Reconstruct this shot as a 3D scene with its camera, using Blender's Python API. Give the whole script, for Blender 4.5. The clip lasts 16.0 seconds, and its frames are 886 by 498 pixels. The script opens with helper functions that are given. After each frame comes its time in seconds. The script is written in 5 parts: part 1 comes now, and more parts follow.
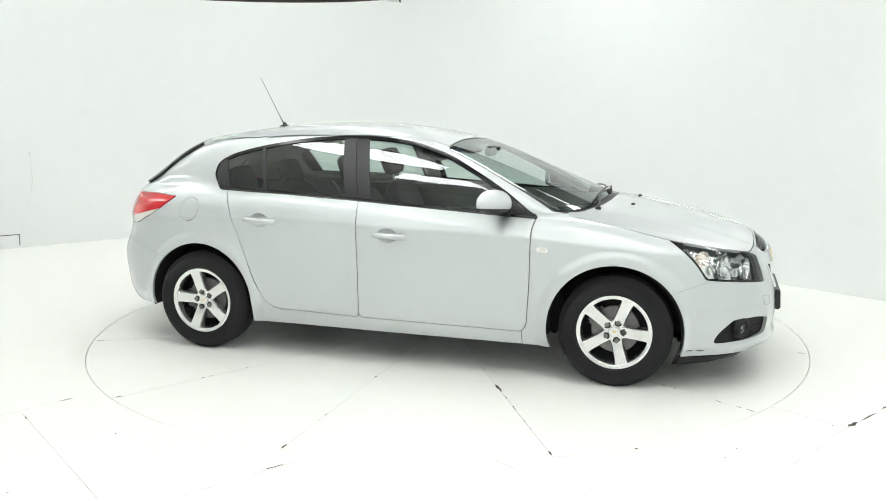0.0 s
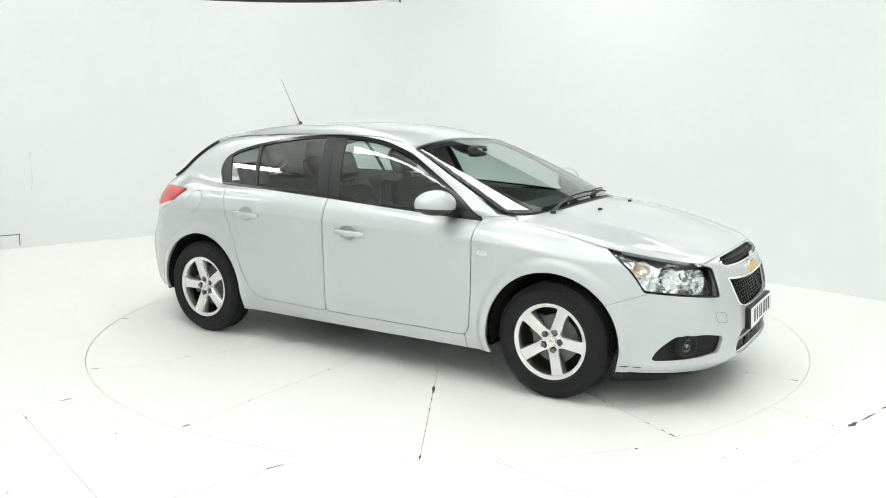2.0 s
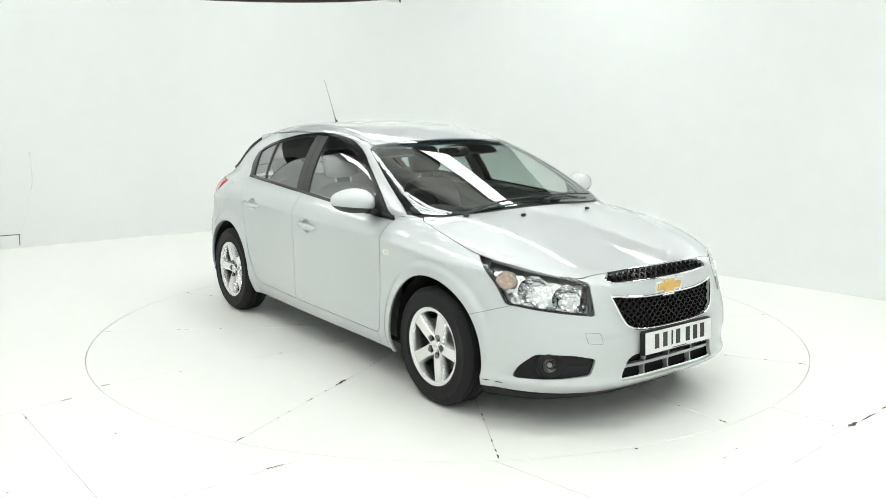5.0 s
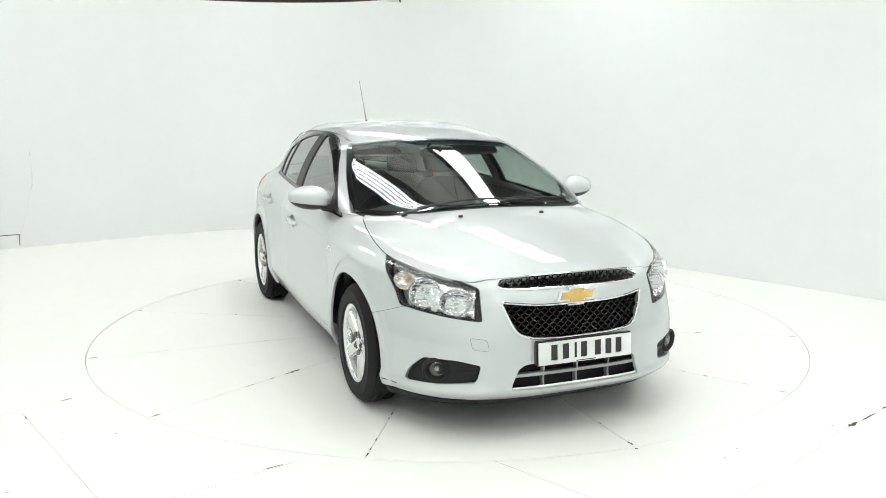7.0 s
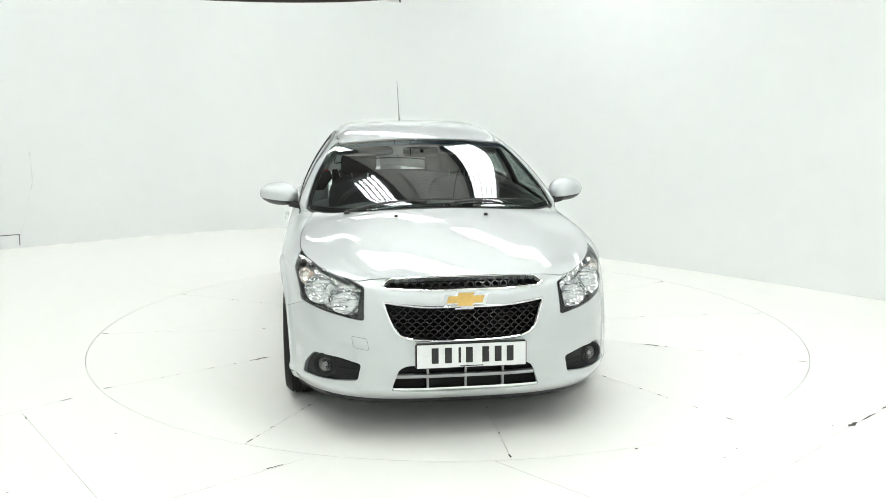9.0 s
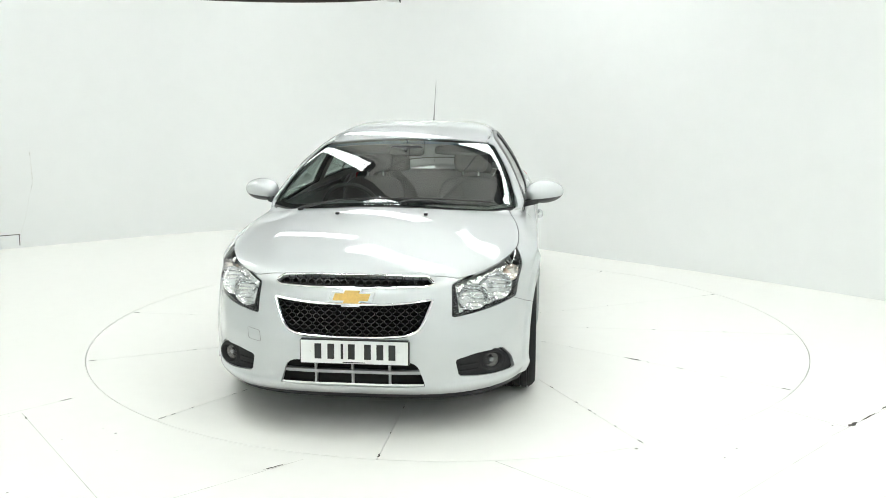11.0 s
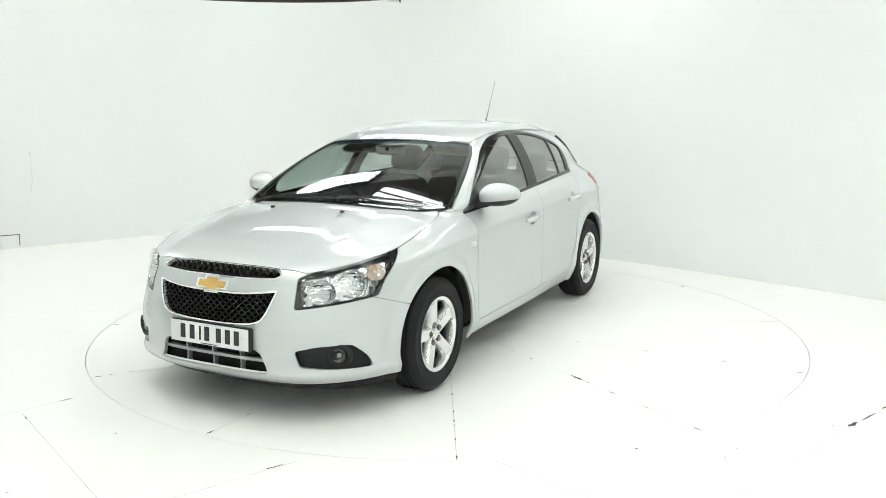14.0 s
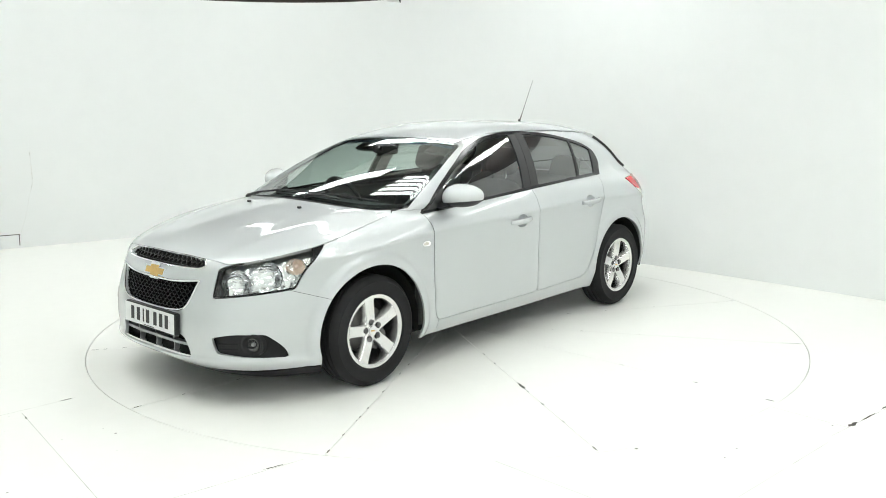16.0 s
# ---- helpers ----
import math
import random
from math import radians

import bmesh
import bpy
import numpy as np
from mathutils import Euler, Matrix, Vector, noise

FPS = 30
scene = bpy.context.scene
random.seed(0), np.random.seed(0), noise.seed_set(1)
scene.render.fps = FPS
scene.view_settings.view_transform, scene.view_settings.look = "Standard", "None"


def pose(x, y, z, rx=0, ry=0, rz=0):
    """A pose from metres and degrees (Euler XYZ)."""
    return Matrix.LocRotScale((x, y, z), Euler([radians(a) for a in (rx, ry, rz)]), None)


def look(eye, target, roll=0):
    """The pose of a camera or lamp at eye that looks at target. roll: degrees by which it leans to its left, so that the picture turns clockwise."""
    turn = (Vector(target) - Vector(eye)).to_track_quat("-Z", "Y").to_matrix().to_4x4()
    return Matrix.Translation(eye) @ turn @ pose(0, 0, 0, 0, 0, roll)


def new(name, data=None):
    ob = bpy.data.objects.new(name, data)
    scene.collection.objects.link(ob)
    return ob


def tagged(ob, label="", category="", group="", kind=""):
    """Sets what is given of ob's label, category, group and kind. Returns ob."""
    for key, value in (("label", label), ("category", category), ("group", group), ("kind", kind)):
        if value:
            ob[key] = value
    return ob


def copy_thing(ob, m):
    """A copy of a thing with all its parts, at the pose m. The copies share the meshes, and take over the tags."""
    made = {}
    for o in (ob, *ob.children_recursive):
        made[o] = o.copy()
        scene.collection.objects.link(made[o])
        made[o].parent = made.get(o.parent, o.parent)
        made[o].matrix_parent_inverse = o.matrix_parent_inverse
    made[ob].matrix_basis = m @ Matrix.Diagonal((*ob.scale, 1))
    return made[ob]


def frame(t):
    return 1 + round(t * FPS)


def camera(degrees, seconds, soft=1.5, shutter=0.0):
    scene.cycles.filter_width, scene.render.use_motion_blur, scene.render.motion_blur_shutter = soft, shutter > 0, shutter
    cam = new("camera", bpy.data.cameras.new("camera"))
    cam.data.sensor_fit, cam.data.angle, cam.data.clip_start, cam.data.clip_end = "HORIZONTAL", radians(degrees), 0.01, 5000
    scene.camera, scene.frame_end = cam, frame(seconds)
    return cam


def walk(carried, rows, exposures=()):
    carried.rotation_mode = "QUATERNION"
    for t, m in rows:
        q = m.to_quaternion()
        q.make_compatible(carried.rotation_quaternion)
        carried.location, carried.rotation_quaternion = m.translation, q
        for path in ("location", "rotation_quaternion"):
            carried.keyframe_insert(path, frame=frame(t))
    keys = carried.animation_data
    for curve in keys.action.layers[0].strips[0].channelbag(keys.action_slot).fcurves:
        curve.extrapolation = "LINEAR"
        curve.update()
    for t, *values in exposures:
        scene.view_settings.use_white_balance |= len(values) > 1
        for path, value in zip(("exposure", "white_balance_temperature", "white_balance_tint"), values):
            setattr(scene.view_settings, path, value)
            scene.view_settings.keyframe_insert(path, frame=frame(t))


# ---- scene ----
EXPOSURE = 0.0
LAMP = 8.95
BANK_TURN = -52
# Some banks follow reflections in the car; most outer and southern ones are added fill.
BANKS = [(1.02, 1.95, 4.0, -60)] + [(x, y, 4.0, BANK_TURN) for x, y in ((-0.30, 0.48), (2.1, 3.85), (-0.9, 4.75), (3.7, 1.6), (4.3, -0.9), (3.9, -3.2), (-4.3, 1.8), (-2.2, -1.2), (-1.5, -3.6), (-6.4, 0.8), (2.9, -5.4), (1.0, -7.0), (-1.6, -6.2), (1.2, -2.4))]
cam = camera(54.5, 16.0, soft=0.9)
EYE = Vector((0.0, -6.168, 1.623))
AIM = EYE + Vector((-0.00456, 0.98532, -0.17065)) * 5
walk(cam, [(0, look(EYE, AIM, -0.09)), (16, look(EYE, AIM, -0.09))], exposures=[(0, EXPOSURE), (16, EXPOSURE)])

# turning of the platform and the car, degrees
TURN_START, TURN_RATE = -17.12, -7.1675
CAR_X, CAR_Y = -0.014, -0.232

# ---- light ----
world = bpy.data.worlds.new("hall_air")
scene.world = world
world.use_nodes = True
world.node_tree.nodes["Background"].inputs["Color"].default_value = (0.03, 0.03, 0.03, 1)


# ---- materials ----
def shader(name, color, rough=0.5, metal=0.0, grain=0.0, scale=40.0, bump=0.0, coat=0.0, spec=0.5, stain=0.0, stain_scale=1.5, detail=4.0):
    m = bpy.data.materials.new(name)
    m.use_nodes = True
    t, b = m.node_tree, m.node_tree.nodes["Principled BSDF"]
    b.inputs["Base Color"].default_value = (*color, 1)
    b.inputs["Roughness"].default_value, b.inputs["Metallic"].default_value = rough, metal
    b.inputs["Coat Weight"].default_value, b.inputs["Coat Roughness"].default_value = coat, 0.03
    b.inputs["Specular IOR Level"].default_value = spec
    co = t.nodes.new("ShaderNodeTexCoord")
    if grain or bump:
        n = t.nodes.new("ShaderNodeTexNoise")
        n.inputs["Scale"].default_value, n.inputs["Detail"].default_value = scale, detail
        t.links.new(co.outputs["Object"], n.inputs["Vector"])
        if bump:
            bp = t.nodes.new("ShaderNodeBump")
            bp.inputs["Strength"].default_value, bp.inputs["Distance"].default_value = bump, 0.01
            t.links.new(n.outputs["Fac"], bp.inputs["Height"])
            t.links.new(bp.outputs["Normal"], b.inputs["Normal"])
        if grain:
            n2 = t.nodes.new("ShaderNodeTexNoise")
            n2.inputs["Scale"].default_value, n2.inputs["Detail"].default_value = stain_scale, 5.0
            t.links.new(co.outputs["Object"], n2.inputs["Vector"])
            mx = t.nodes.new("ShaderNodeMath")
            mx.operation = "MULTIPLY_ADD"
            t.links.new(n2.outputs["Fac"], mx.inputs[0])
            mx.inputs[1].default_value = stain
            t.links.new(n.outputs["Fac"], mx.inputs[2])
            r = t.nodes.new("ShaderNodeMapRange")
            r.inputs["From Min"].default_value, r.inputs["From Max"].default_value = 0.2, 0.8 + stain
            r.inputs["To Min"].default_value, r.inputs["To Max"].default_value = 1 - grain, 1 + grain
            t.links.new(mx.outputs[0], r.inputs["Value"])
            v = t.nodes.new("ShaderNodeVectorMath")
            v.operation = "SCALE"
            v.inputs[0].default_value = color
            t.links.new(r.outputs[0], v.inputs["Scale"])
            t.links.new(v.outputs[0], b.inputs["Base Color"])
    return m


def glow(name, color, strength):
    m = bpy.data.materials.new(name)
    m.use_nodes = True
    b = m.node_tree.nodes["Principled BSDF"]
    b.inputs["Base Color"].default_value = (0.8, 0.8, 0.8, 1)
    b.inputs["Emission Color"].default_value = (*color, 1)
    b.inputs["Emission Strength"].default_value = strength
    return m


def pane(name, tint, ior=1.5, rise=4.0):
    """Thin sheet of glass: tinted see-through, with a mirror gloss that grows at grazing angles."""
    m = bpy.data.materials.new(name)
    m.use_nodes = True
    t = m.node_tree
    t.nodes.remove(t.nodes["Principled BSDF"])
    out = t.nodes["Material Output"]
    a, g, f, mix, pw, ad = (t.nodes.new("ShaderNode" + k) for k in ("BsdfTransparent", "BsdfGlossy", "LayerWeight", "MixShader", "Math", "Math"))
    a.inputs["Color"].default_value = (*tint, 1)
    g.inputs["Roughness"].default_value = 0.0
    f.inputs["Blend"].default_value = 0.5
    pw.operation, ad.operation = "POWER", "MULTIPLY_ADD"
    pw.inputs[1].default_value = rise
    base = 1.7 * ((ior - 1) / (ior + 1)) ** 2
    ad.inputs[1].default_value, ad.inputs[2].default_value = 0.92 - base, base
    t.links.new(f.outputs["Facing"], pw.inputs[0])
    t.links.new(pw.outputs[0], ad.inputs[0])
    t.links.new(ad.outputs[0], mix.inputs["Fac"])
    t.links.new(a.outputs[0], mix.inputs[1])
    t.links.new(g.outputs[0], mix.inputs[2])
    t.links.new(mix.outputs[0], out.inputs["Surface"])
    return m


WALL = shader("white_wall_paint", (0.83, 0.845, 0.838), 0.75, grain=0.02, scale=6, bump=0.02, stain=0.6, stain_scale=0.5, spec=0.2)
FLOOR = shader("white_floor_paint", (0.86, 0.86, 0.825), 0.42, grain=0.025, scale=9, bump=0.015, stain=0.8, stain_scale=0.7, spec=0.3)
CHIP = shader("bare_floor_chip", (0.06, 0.055, 0.05), 0.8, grain=0.3, scale=60)
JOINT = shader("floor_joint_dirt", (0.60, 0.59, 0.56), 0.85, grain=0.5, scale=14)
DARK_HALL = shader("dark_hall_cladding", (0.055, 0.045, 0.042), 0.7, grain=0.2, scale=3)
ROOFING = shader("corrugated_roof_sheet", (0.74, 0.74, 0.69), 0.6, grain=0.15, scale=4)
STEEL_DARK = shader("painted_steel", (0.05, 0.05, 0.05), 0.5, grain=0.1)
TUBE = glow("fluorescent_tube", (0.96, 1.0, 0.99), LAMP)
PAINT = shader("silver_metallic_paint", (0.615, 0.638, 0.645), 0.58, metal=0.82, grain=0.05, scale=900, coat=1.0, stain=0.2, stain_scale=3, detail=1.0)
BLACK_TRIM = shader("black_plastic_trim", (0.022, 0.022, 0.023), 0.45, grain=0.15, scale=300, bump=0.03)
GLOSS_BLACK = shader("gloss_black_trim", (0.012, 0.012, 0.013), 0.18)
DARK_PLASTIC = shader("textured_dark_plastic", (0.014, 0.014, 0.015), 0.6, spec=0.3, grain=0.2, scale=250, bump=0.08)
LINER = shader("underbody_black", (0.006, 0.006, 0.006), 0.9, grain=0.2, scale=30)
RUBBER = shader("tyre_rubber", (0.011, 0.011, 0.0115), 0.72, spec=0.3, grain=0.25, scale=60, bump=0.05, stain=0.5, stain_scale=8)
ALLOY = shader("silver_alloy", (0.74, 0.74, 0.735), 0.25, metal=0.95, grain=0.04, scale=200, coat=0.4)
BRAKE = shader("brake_steel", (0.20, 0.195, 0.19), 0.5, metal=0.9, grain=0.2, scale=40)
CHROME = shader("chrome", (0.86, 0.87, 0.88), 0.06, metal=1.0)
SLAT_GREY = shader("satin_grey_plastic", (0.36, 0.37, 0.375), 0.4, metal=0.5, grain=0.06, scale=120)
GOLD = shader("gold_badge", (0.78, 0.52, 0.16), 0.28, metal=0.6, grain=0.1, scale=90, coat=0.6)
PLATE_WHITE = shader("reflective_white_plate", (0.78, 0.79, 0.78), 0.35, grain=0.02, scale=40)
PLATE_BLACK = shader("plate_black", (0.015, 0.015, 0.015), 0.4)
FABRIC = shader("dark_seat_fabric", (0.03, 0.03, 0.032), 0.9, grain=0.3, scale=220, bump=0.2)
DASH = shader("dashboard_plastic", (0.022, 0.022, 0.023), 0.65, grain=0.2, scale=200, bump=0.05)
HEADLINING = shader("grey_headlining", (0.42, 0.42, 0.40), 0.9, grain=0.08, scale=150)
DOOR_CARD = shader("grey_door_card", (0.13, 0.135, 0.13), 0.8, grain=0.1, scale=150)
RED_LENS = shader("red_lamp_lens", (0.62, 0.012, 0.018), 0.2, coat=0.4, grain=0.1, scale=60)
CLEAR_LENS = pane("clear_lamp_lens", (0.93, 0.94, 0.94), 1.35)
SILVERY = shader("peach_tinted_reflector", (0.90, 0.84, 0.79), 0.2, metal=0.9, grain=0.05, scale=60)
AMBER = shader("amber_bulb", (0.78, 0.62, 0.52), 0.25)
WHITE_LENS = shader("white_lamp_lens", (0.75, 0.73, 0.66), 0.15, coat=1.0)
SCREEN_GLASS = pane("green_tinted_windscreen", (0.80, 0.90, 0.86), 1.68)
SHADE_BAND = pane("blue_shade_band", (0.30, 0.50, 0.74), 1.2)
SIDE_GLASS = pane("tinted_side_glass", (0.74, 0.82, 0.79), 1.68, 2.3)


# ---- mesh helpers ----
def part(name, bm, material, parent=None, label="", smooth=True):
    me = bpy.data.meshes.new(name)
    bm.normal_update()
    bm.to_mesh(me)
    bm.free()
    for p in me.polygons:
        p.use_smooth = smooth
    if smooth:
        me.set_sharp_from_angle(angle=radians(38))
    me.materials.append(material)
    ob = new(name, me)
    ob.parent = parent
    if label:
        ob["label"] = label
    return ob


def box(bm, lo, hi, bevel=0.0, m=None, segments=2):
    c = [(a + b) / 2 for a, b in zip(lo, hi)]
    s = [b - a for a, b in zip(lo, hi)]
    r = bmesh.ops.create_cube(bm, size=1, matrix=(m or Matrix()) @ Matrix.Translation(c) @ Matrix.Diagonal((*s, 1)))
    if bevel:
        es = list({e for v in r["verts"] for e in v.link_edges})
        bmesh.ops.bevel(bm, geom=es, offset=bevel, segments=segments, affect="EDGES", clamp_overlap=True)
    return bm


def lathe(profile, steps=48, m=None, bm=None):
    """Turns (radius, height) pairs round the z axis."""
    bm = bm or bmesh.new()
    m = m or Matrix()
    rings = []
    for r, h in profile:
        if r < 1e-6:
            rings.append([bm.verts.new(m @ Vector((0, 0, h)))])
        else:
            rings.append([bm.verts.new(m @ Vector((r * math.cos(2 * math.pi * i / steps), r * math.sin(2 * math.pi * i / steps), h))) for i in range(steps)])
    for a, b in zip(rings, rings[1:]):
        for i in range(steps):
            j = (i + 1) % steps
            vs = [a[i % len(a)], a[j % len(a)], b[j % len(b)], b[i % len(b)]]
            vs = list(dict.fromkeys(vs))
            if len(vs) > 2:
                bm.faces.new(vs)
    bmesh.ops.recalc_face_normals(bm, faces=bm.faces)
    return bm


def tube(points, radius, bm=None, sides=8, closed=False):
    """A round bar along points; radius may be a list."""
    bm = bm or bmesh.new()
    pts = [Vector(p) for p in points]
    n = len(pts)
    rads = radius if isinstance(radius, (list, tuple)) else [radius] * n
    rings, up = [], None
    for i, p in enumerate(pts):
        a = pts[(i - 1) % n] if closed or i else p
        b = pts[(i + 1) % n] if closed or i < n - 1 else p
        d = (b - a).normalized()
        if up is None:
            up = d.orthogonal().normalized()
        up = (up - d * up.dot(d)).normalized()
        w = d.cross(up)
        rings.append([bm.verts.new(p + (up * math.cos(2 * math.pi * k / sides) + w * math.sin(2 * math.pi * k / sides)) * rads[i]) for k in range(sides)])
    pairs = list(zip(rings, rings[1:])) + ([(rings[-1], rings[0])] if closed else [])
    for a, b in pairs:
        for k in range(sides):
            bm.faces.new((a[k], a[(k + 1) % sides], b[(k + 1) % sides], b[k]))
    if not closed:
        bm.faces.new(rings[0][::-1])
        bm.faces.new(rings[-1])
    bmesh.ops.recalc_face_normals(bm, faces=bm.faces)
    return bm


def prism(outline, depth, m, bm=None, bevel=0.0):
    """A flat outline (x, y) raised by depth along z, set by the pose m."""
    bm = bm or bmesh.new()
    vs = [bm.verts.new(m @ Vector((x, y, 0))) for x, y in outline]
    f = bm.faces.new(vs)
    r = bmesh.ops.extrude_face_region(bm, geom=[f])
    top = [v for v in r["geom"] if isinstance(v, bmesh.types.BMVert)]
    off = m.to_3x3() @ Vector((0, 0, depth))
    for v in top:
        v.co += off
    if bevel:
        es = [e for e in r["geom"] if isinstance(e, bmesh.types.BMEdge)]
        bmesh.ops.bevel(bm, geom=es, offset=bevel, segments=2, affect="EDGES")
    bmesh.ops.recalc_face_normals(bm, faces=bm.faces)
    return bm


def thing(name, label, category, group="", kind=""):
    return tagged(new(name), label, category, group, kind)


# ---- the studio ----
def spline(pts):
    """Smooth curve y(x) through (x, y) pairs."""
    xs, ys = (np.array(c, float) for c in zip(*sorted(pts)))
    h = np.diff(xs)
    s = np.diff(ys) / h
    t = np.empty_like(xs)
    t[0], t[-1] = s[0], s[-1]
    t[1:-1] = (s[:-1] * h[1:] + s[1:] * h[:-1]) / (h[1:] + h[:-1])

    def f(x):
        x = np.clip(x, xs[0], xs[-1])
        i = np.clip(np.searchsorted(xs, x) - 1, 0, len(h) - 1)
        u = (x - xs[i]) / h[i]
        return ((1 + 2 * u) * (1 - u) ** 2 * ys[i] + u * (1 - u) ** 2 * h[i] * t[i] + u * u * (3 - 2 * u) * ys[i + 1] + u * u * (u - 1) * h[i] * t[i + 1])

    return f


def path(points, step=0.1):
    """Smooth open curve through plan points, closely sampled."""
    p = np.array(points, float)
    d = np.concatenate([[0], np.cumsum(np.linalg.norm(np.diff(p, axis=0), axis=1))])
    fs = [spline(list(zip(d, p[:, k]))) for k in range(p.shape[1])]
    u = np.linspace(0, d[-1], max(2, int(d[-1] / step) + 1))
    return np.stack([f(u) for f in fs], 1)


WALL_TOP = 2.812
# Unseen closing walls, made taller so the side glass and doors reflect white.
CLOSING_TOP = 5.38


def wall_sheet(name, line, z0, z1, thick, material, label):
    """A standing wall along a plan line, its thickness on the line's left-hand side."""
    bm = bmesh.new()
    line = np.array(line, float)
    d = np.gradient(line, axis=0)
    nrm = np.stack([-d[:, 1], d[:, 0]], 1)
    nrm /= np.linalg.norm(nrm, axis=1)[:, None]
    back = line + nrm * thick
    rows = [[bm.verts.new((x, y, z)) for x, y in pts] for pts, z in ((line, z0), (line, z1), (back, z1), (back, z0))]
    for a, b in zip(rows, rows[1:] + rows[:1]):
        for i in range(len(line) - 1):
            bm.faces.new((a[i], a[i + 1], b[i + 1], b[i]))
    for i in (0, -1):
        bm.faces.new([r[i] for r in rows])
    bmesh.ops.recalc_face_normals(bm, faces=bm.faces)
    return tagged(part(name, bm, material), label, "wall", kind="structure")


def build_room():
    back = path([(-5.02, 3.14), (-4.36, 3.60), (-3.41, 4.28), (-2.8, 4.60), (-2.12, 4.80), (-1.3, 4.78), (-0.4, 4.35), (0.6, 3.60), (1.63, 2.61), (2.26, 2.05), (3.03, 1.28), (3.55, 0.72), (5.0, -0.85), (7.6, -3.6)])
    wall_sheet("wall_north", back, 0, WALL_TOP, 0.12, WALL, "white painted curved studio wall with a cracked corner")
    wall_sheet("wall_west", [(-8.7, -0.4), (-6.9, 1.35), (-5.06, 3.11)], 0, CLOSING_TOP, 0.12, WALL, "white painted studio wall beside the open doorway")
    wall_sheet("wall_east", [(7.6, -3.6), (4.2, -7.1), (0.8, -10.6)], 0, CLOSING_TOP, 0.12, WALL, "white painted studio wall behind the camera")
    wall_sheet("wall_south", [(0.8, -10.6), (-4.0, -5.5), (-8.7, -0.4)], 0, CLOSING_TOP, 0.12, WALL, "white painted studio wall behind the camera")
    for nm, line in (("wall_hall_north", [(-10.6, -0.2), (-1.6, 6.9), (9.6, -3.6)]), ("wall_hall_south", [(9.6, -3.6), (0.8, -12.6), (-10.6, -0.2)])):
        wall_sheet(nm, line, 0, 6.0, 0.1, DARK_HALL, "dark cladding of the hall above the studio walls")
    # floor with a round opening for the platform
    bm = bmesh.new()
    n = 128
    ring = [bm.verts.new((2.4745 * math.cos(2 * math.pi * i / n), 2.4745 * math.sin(2 * math.pi * i / n), 0)) for i in range(n)]
    far = [bm.verts.new((15 * math.cos(2 * math.pi * i / n), 15 * math.sin(2 * math.pi * i / n), 0)) for i in range(n)]
    low = [bm.verts.new((v.co.x, v.co.y, -0.12)) for v in ring]
    for i in range(n):
        j = (i + 1) % n
        bm.faces.new((ring[i], far[i], far[j], ring[j]))
        bm.faces.new((ring[j], low[j], low[i], ring[i]))
    tagged(part("floor", bm, FLOOR, smooth=False), "white painted board floor with scuffed joints", "floor", kind="structure")
    bm = bmesh.new()
    bmesh.ops.create_circle(bm, cap_ends=True, radius=2.6, segments=96, matrix=pose(0, 0, -0.12))
    tagged(part("floor_pit", bm, JOINT), "dusty pit under the turning platform", "floor", kind="structure")
    # ceiling of shallow ribbed sheets, standing seams and purlins, one mesh, in line with the light banks
    bm = bmesh.new()
    m = pose(0.3, 0, 0, 0, 0, BANK_TURN + 90)
    k, half = 0.325, 15.6
    for i in range(int(2 * half / k)):
        x = -half + i * k
        z, z2 = (5.62, 5.60) if i % 2 else (5.60, 5.62)
        vs = [bm.verts.new(m @ Vector(p)) for p in ((x, -half, z), (x + k * 0.8, -half, z), (x + k * 0.8, half, z), (x, half, z), (x + k, -half, z2), (x + k, half, z2))]
        bm.faces.new(vs[:4])
        bm.faces.new((vs[1], vs[4], vs[5], vs[2]))
        if i % 2:
            box(bm, (x + k - 0.02, -half, 5.44), (x + k + 0.02, half, 5.60), 0, m)
    for y in np.arange(-half + 0.4, half, 1.9):
        box(bm, (-half, y, 5.40), (half, y + 0.09, 5.52), 0, m)
    tagged(part("ceiling", bm, ROOFING, smooth=False), "brownish corrugated hall roof on steel purlins", "ceiling", kind="structure")
    # unseen board, added to give the dark area mirrored in the windscreen
    bm = box(bmesh.new(), (-6.5, -2.6, 5.02), (6.5, 0.0, 5.08), 0.01, pose(-0.95, 2.6, 0, 0, 0, -42))
    tagged(part("ceiling_board", bm, DARK_HALL, smooth=False), "unseen black board added under the hall roof to darken the windscreen reflection", "ceiling", kind="structure")


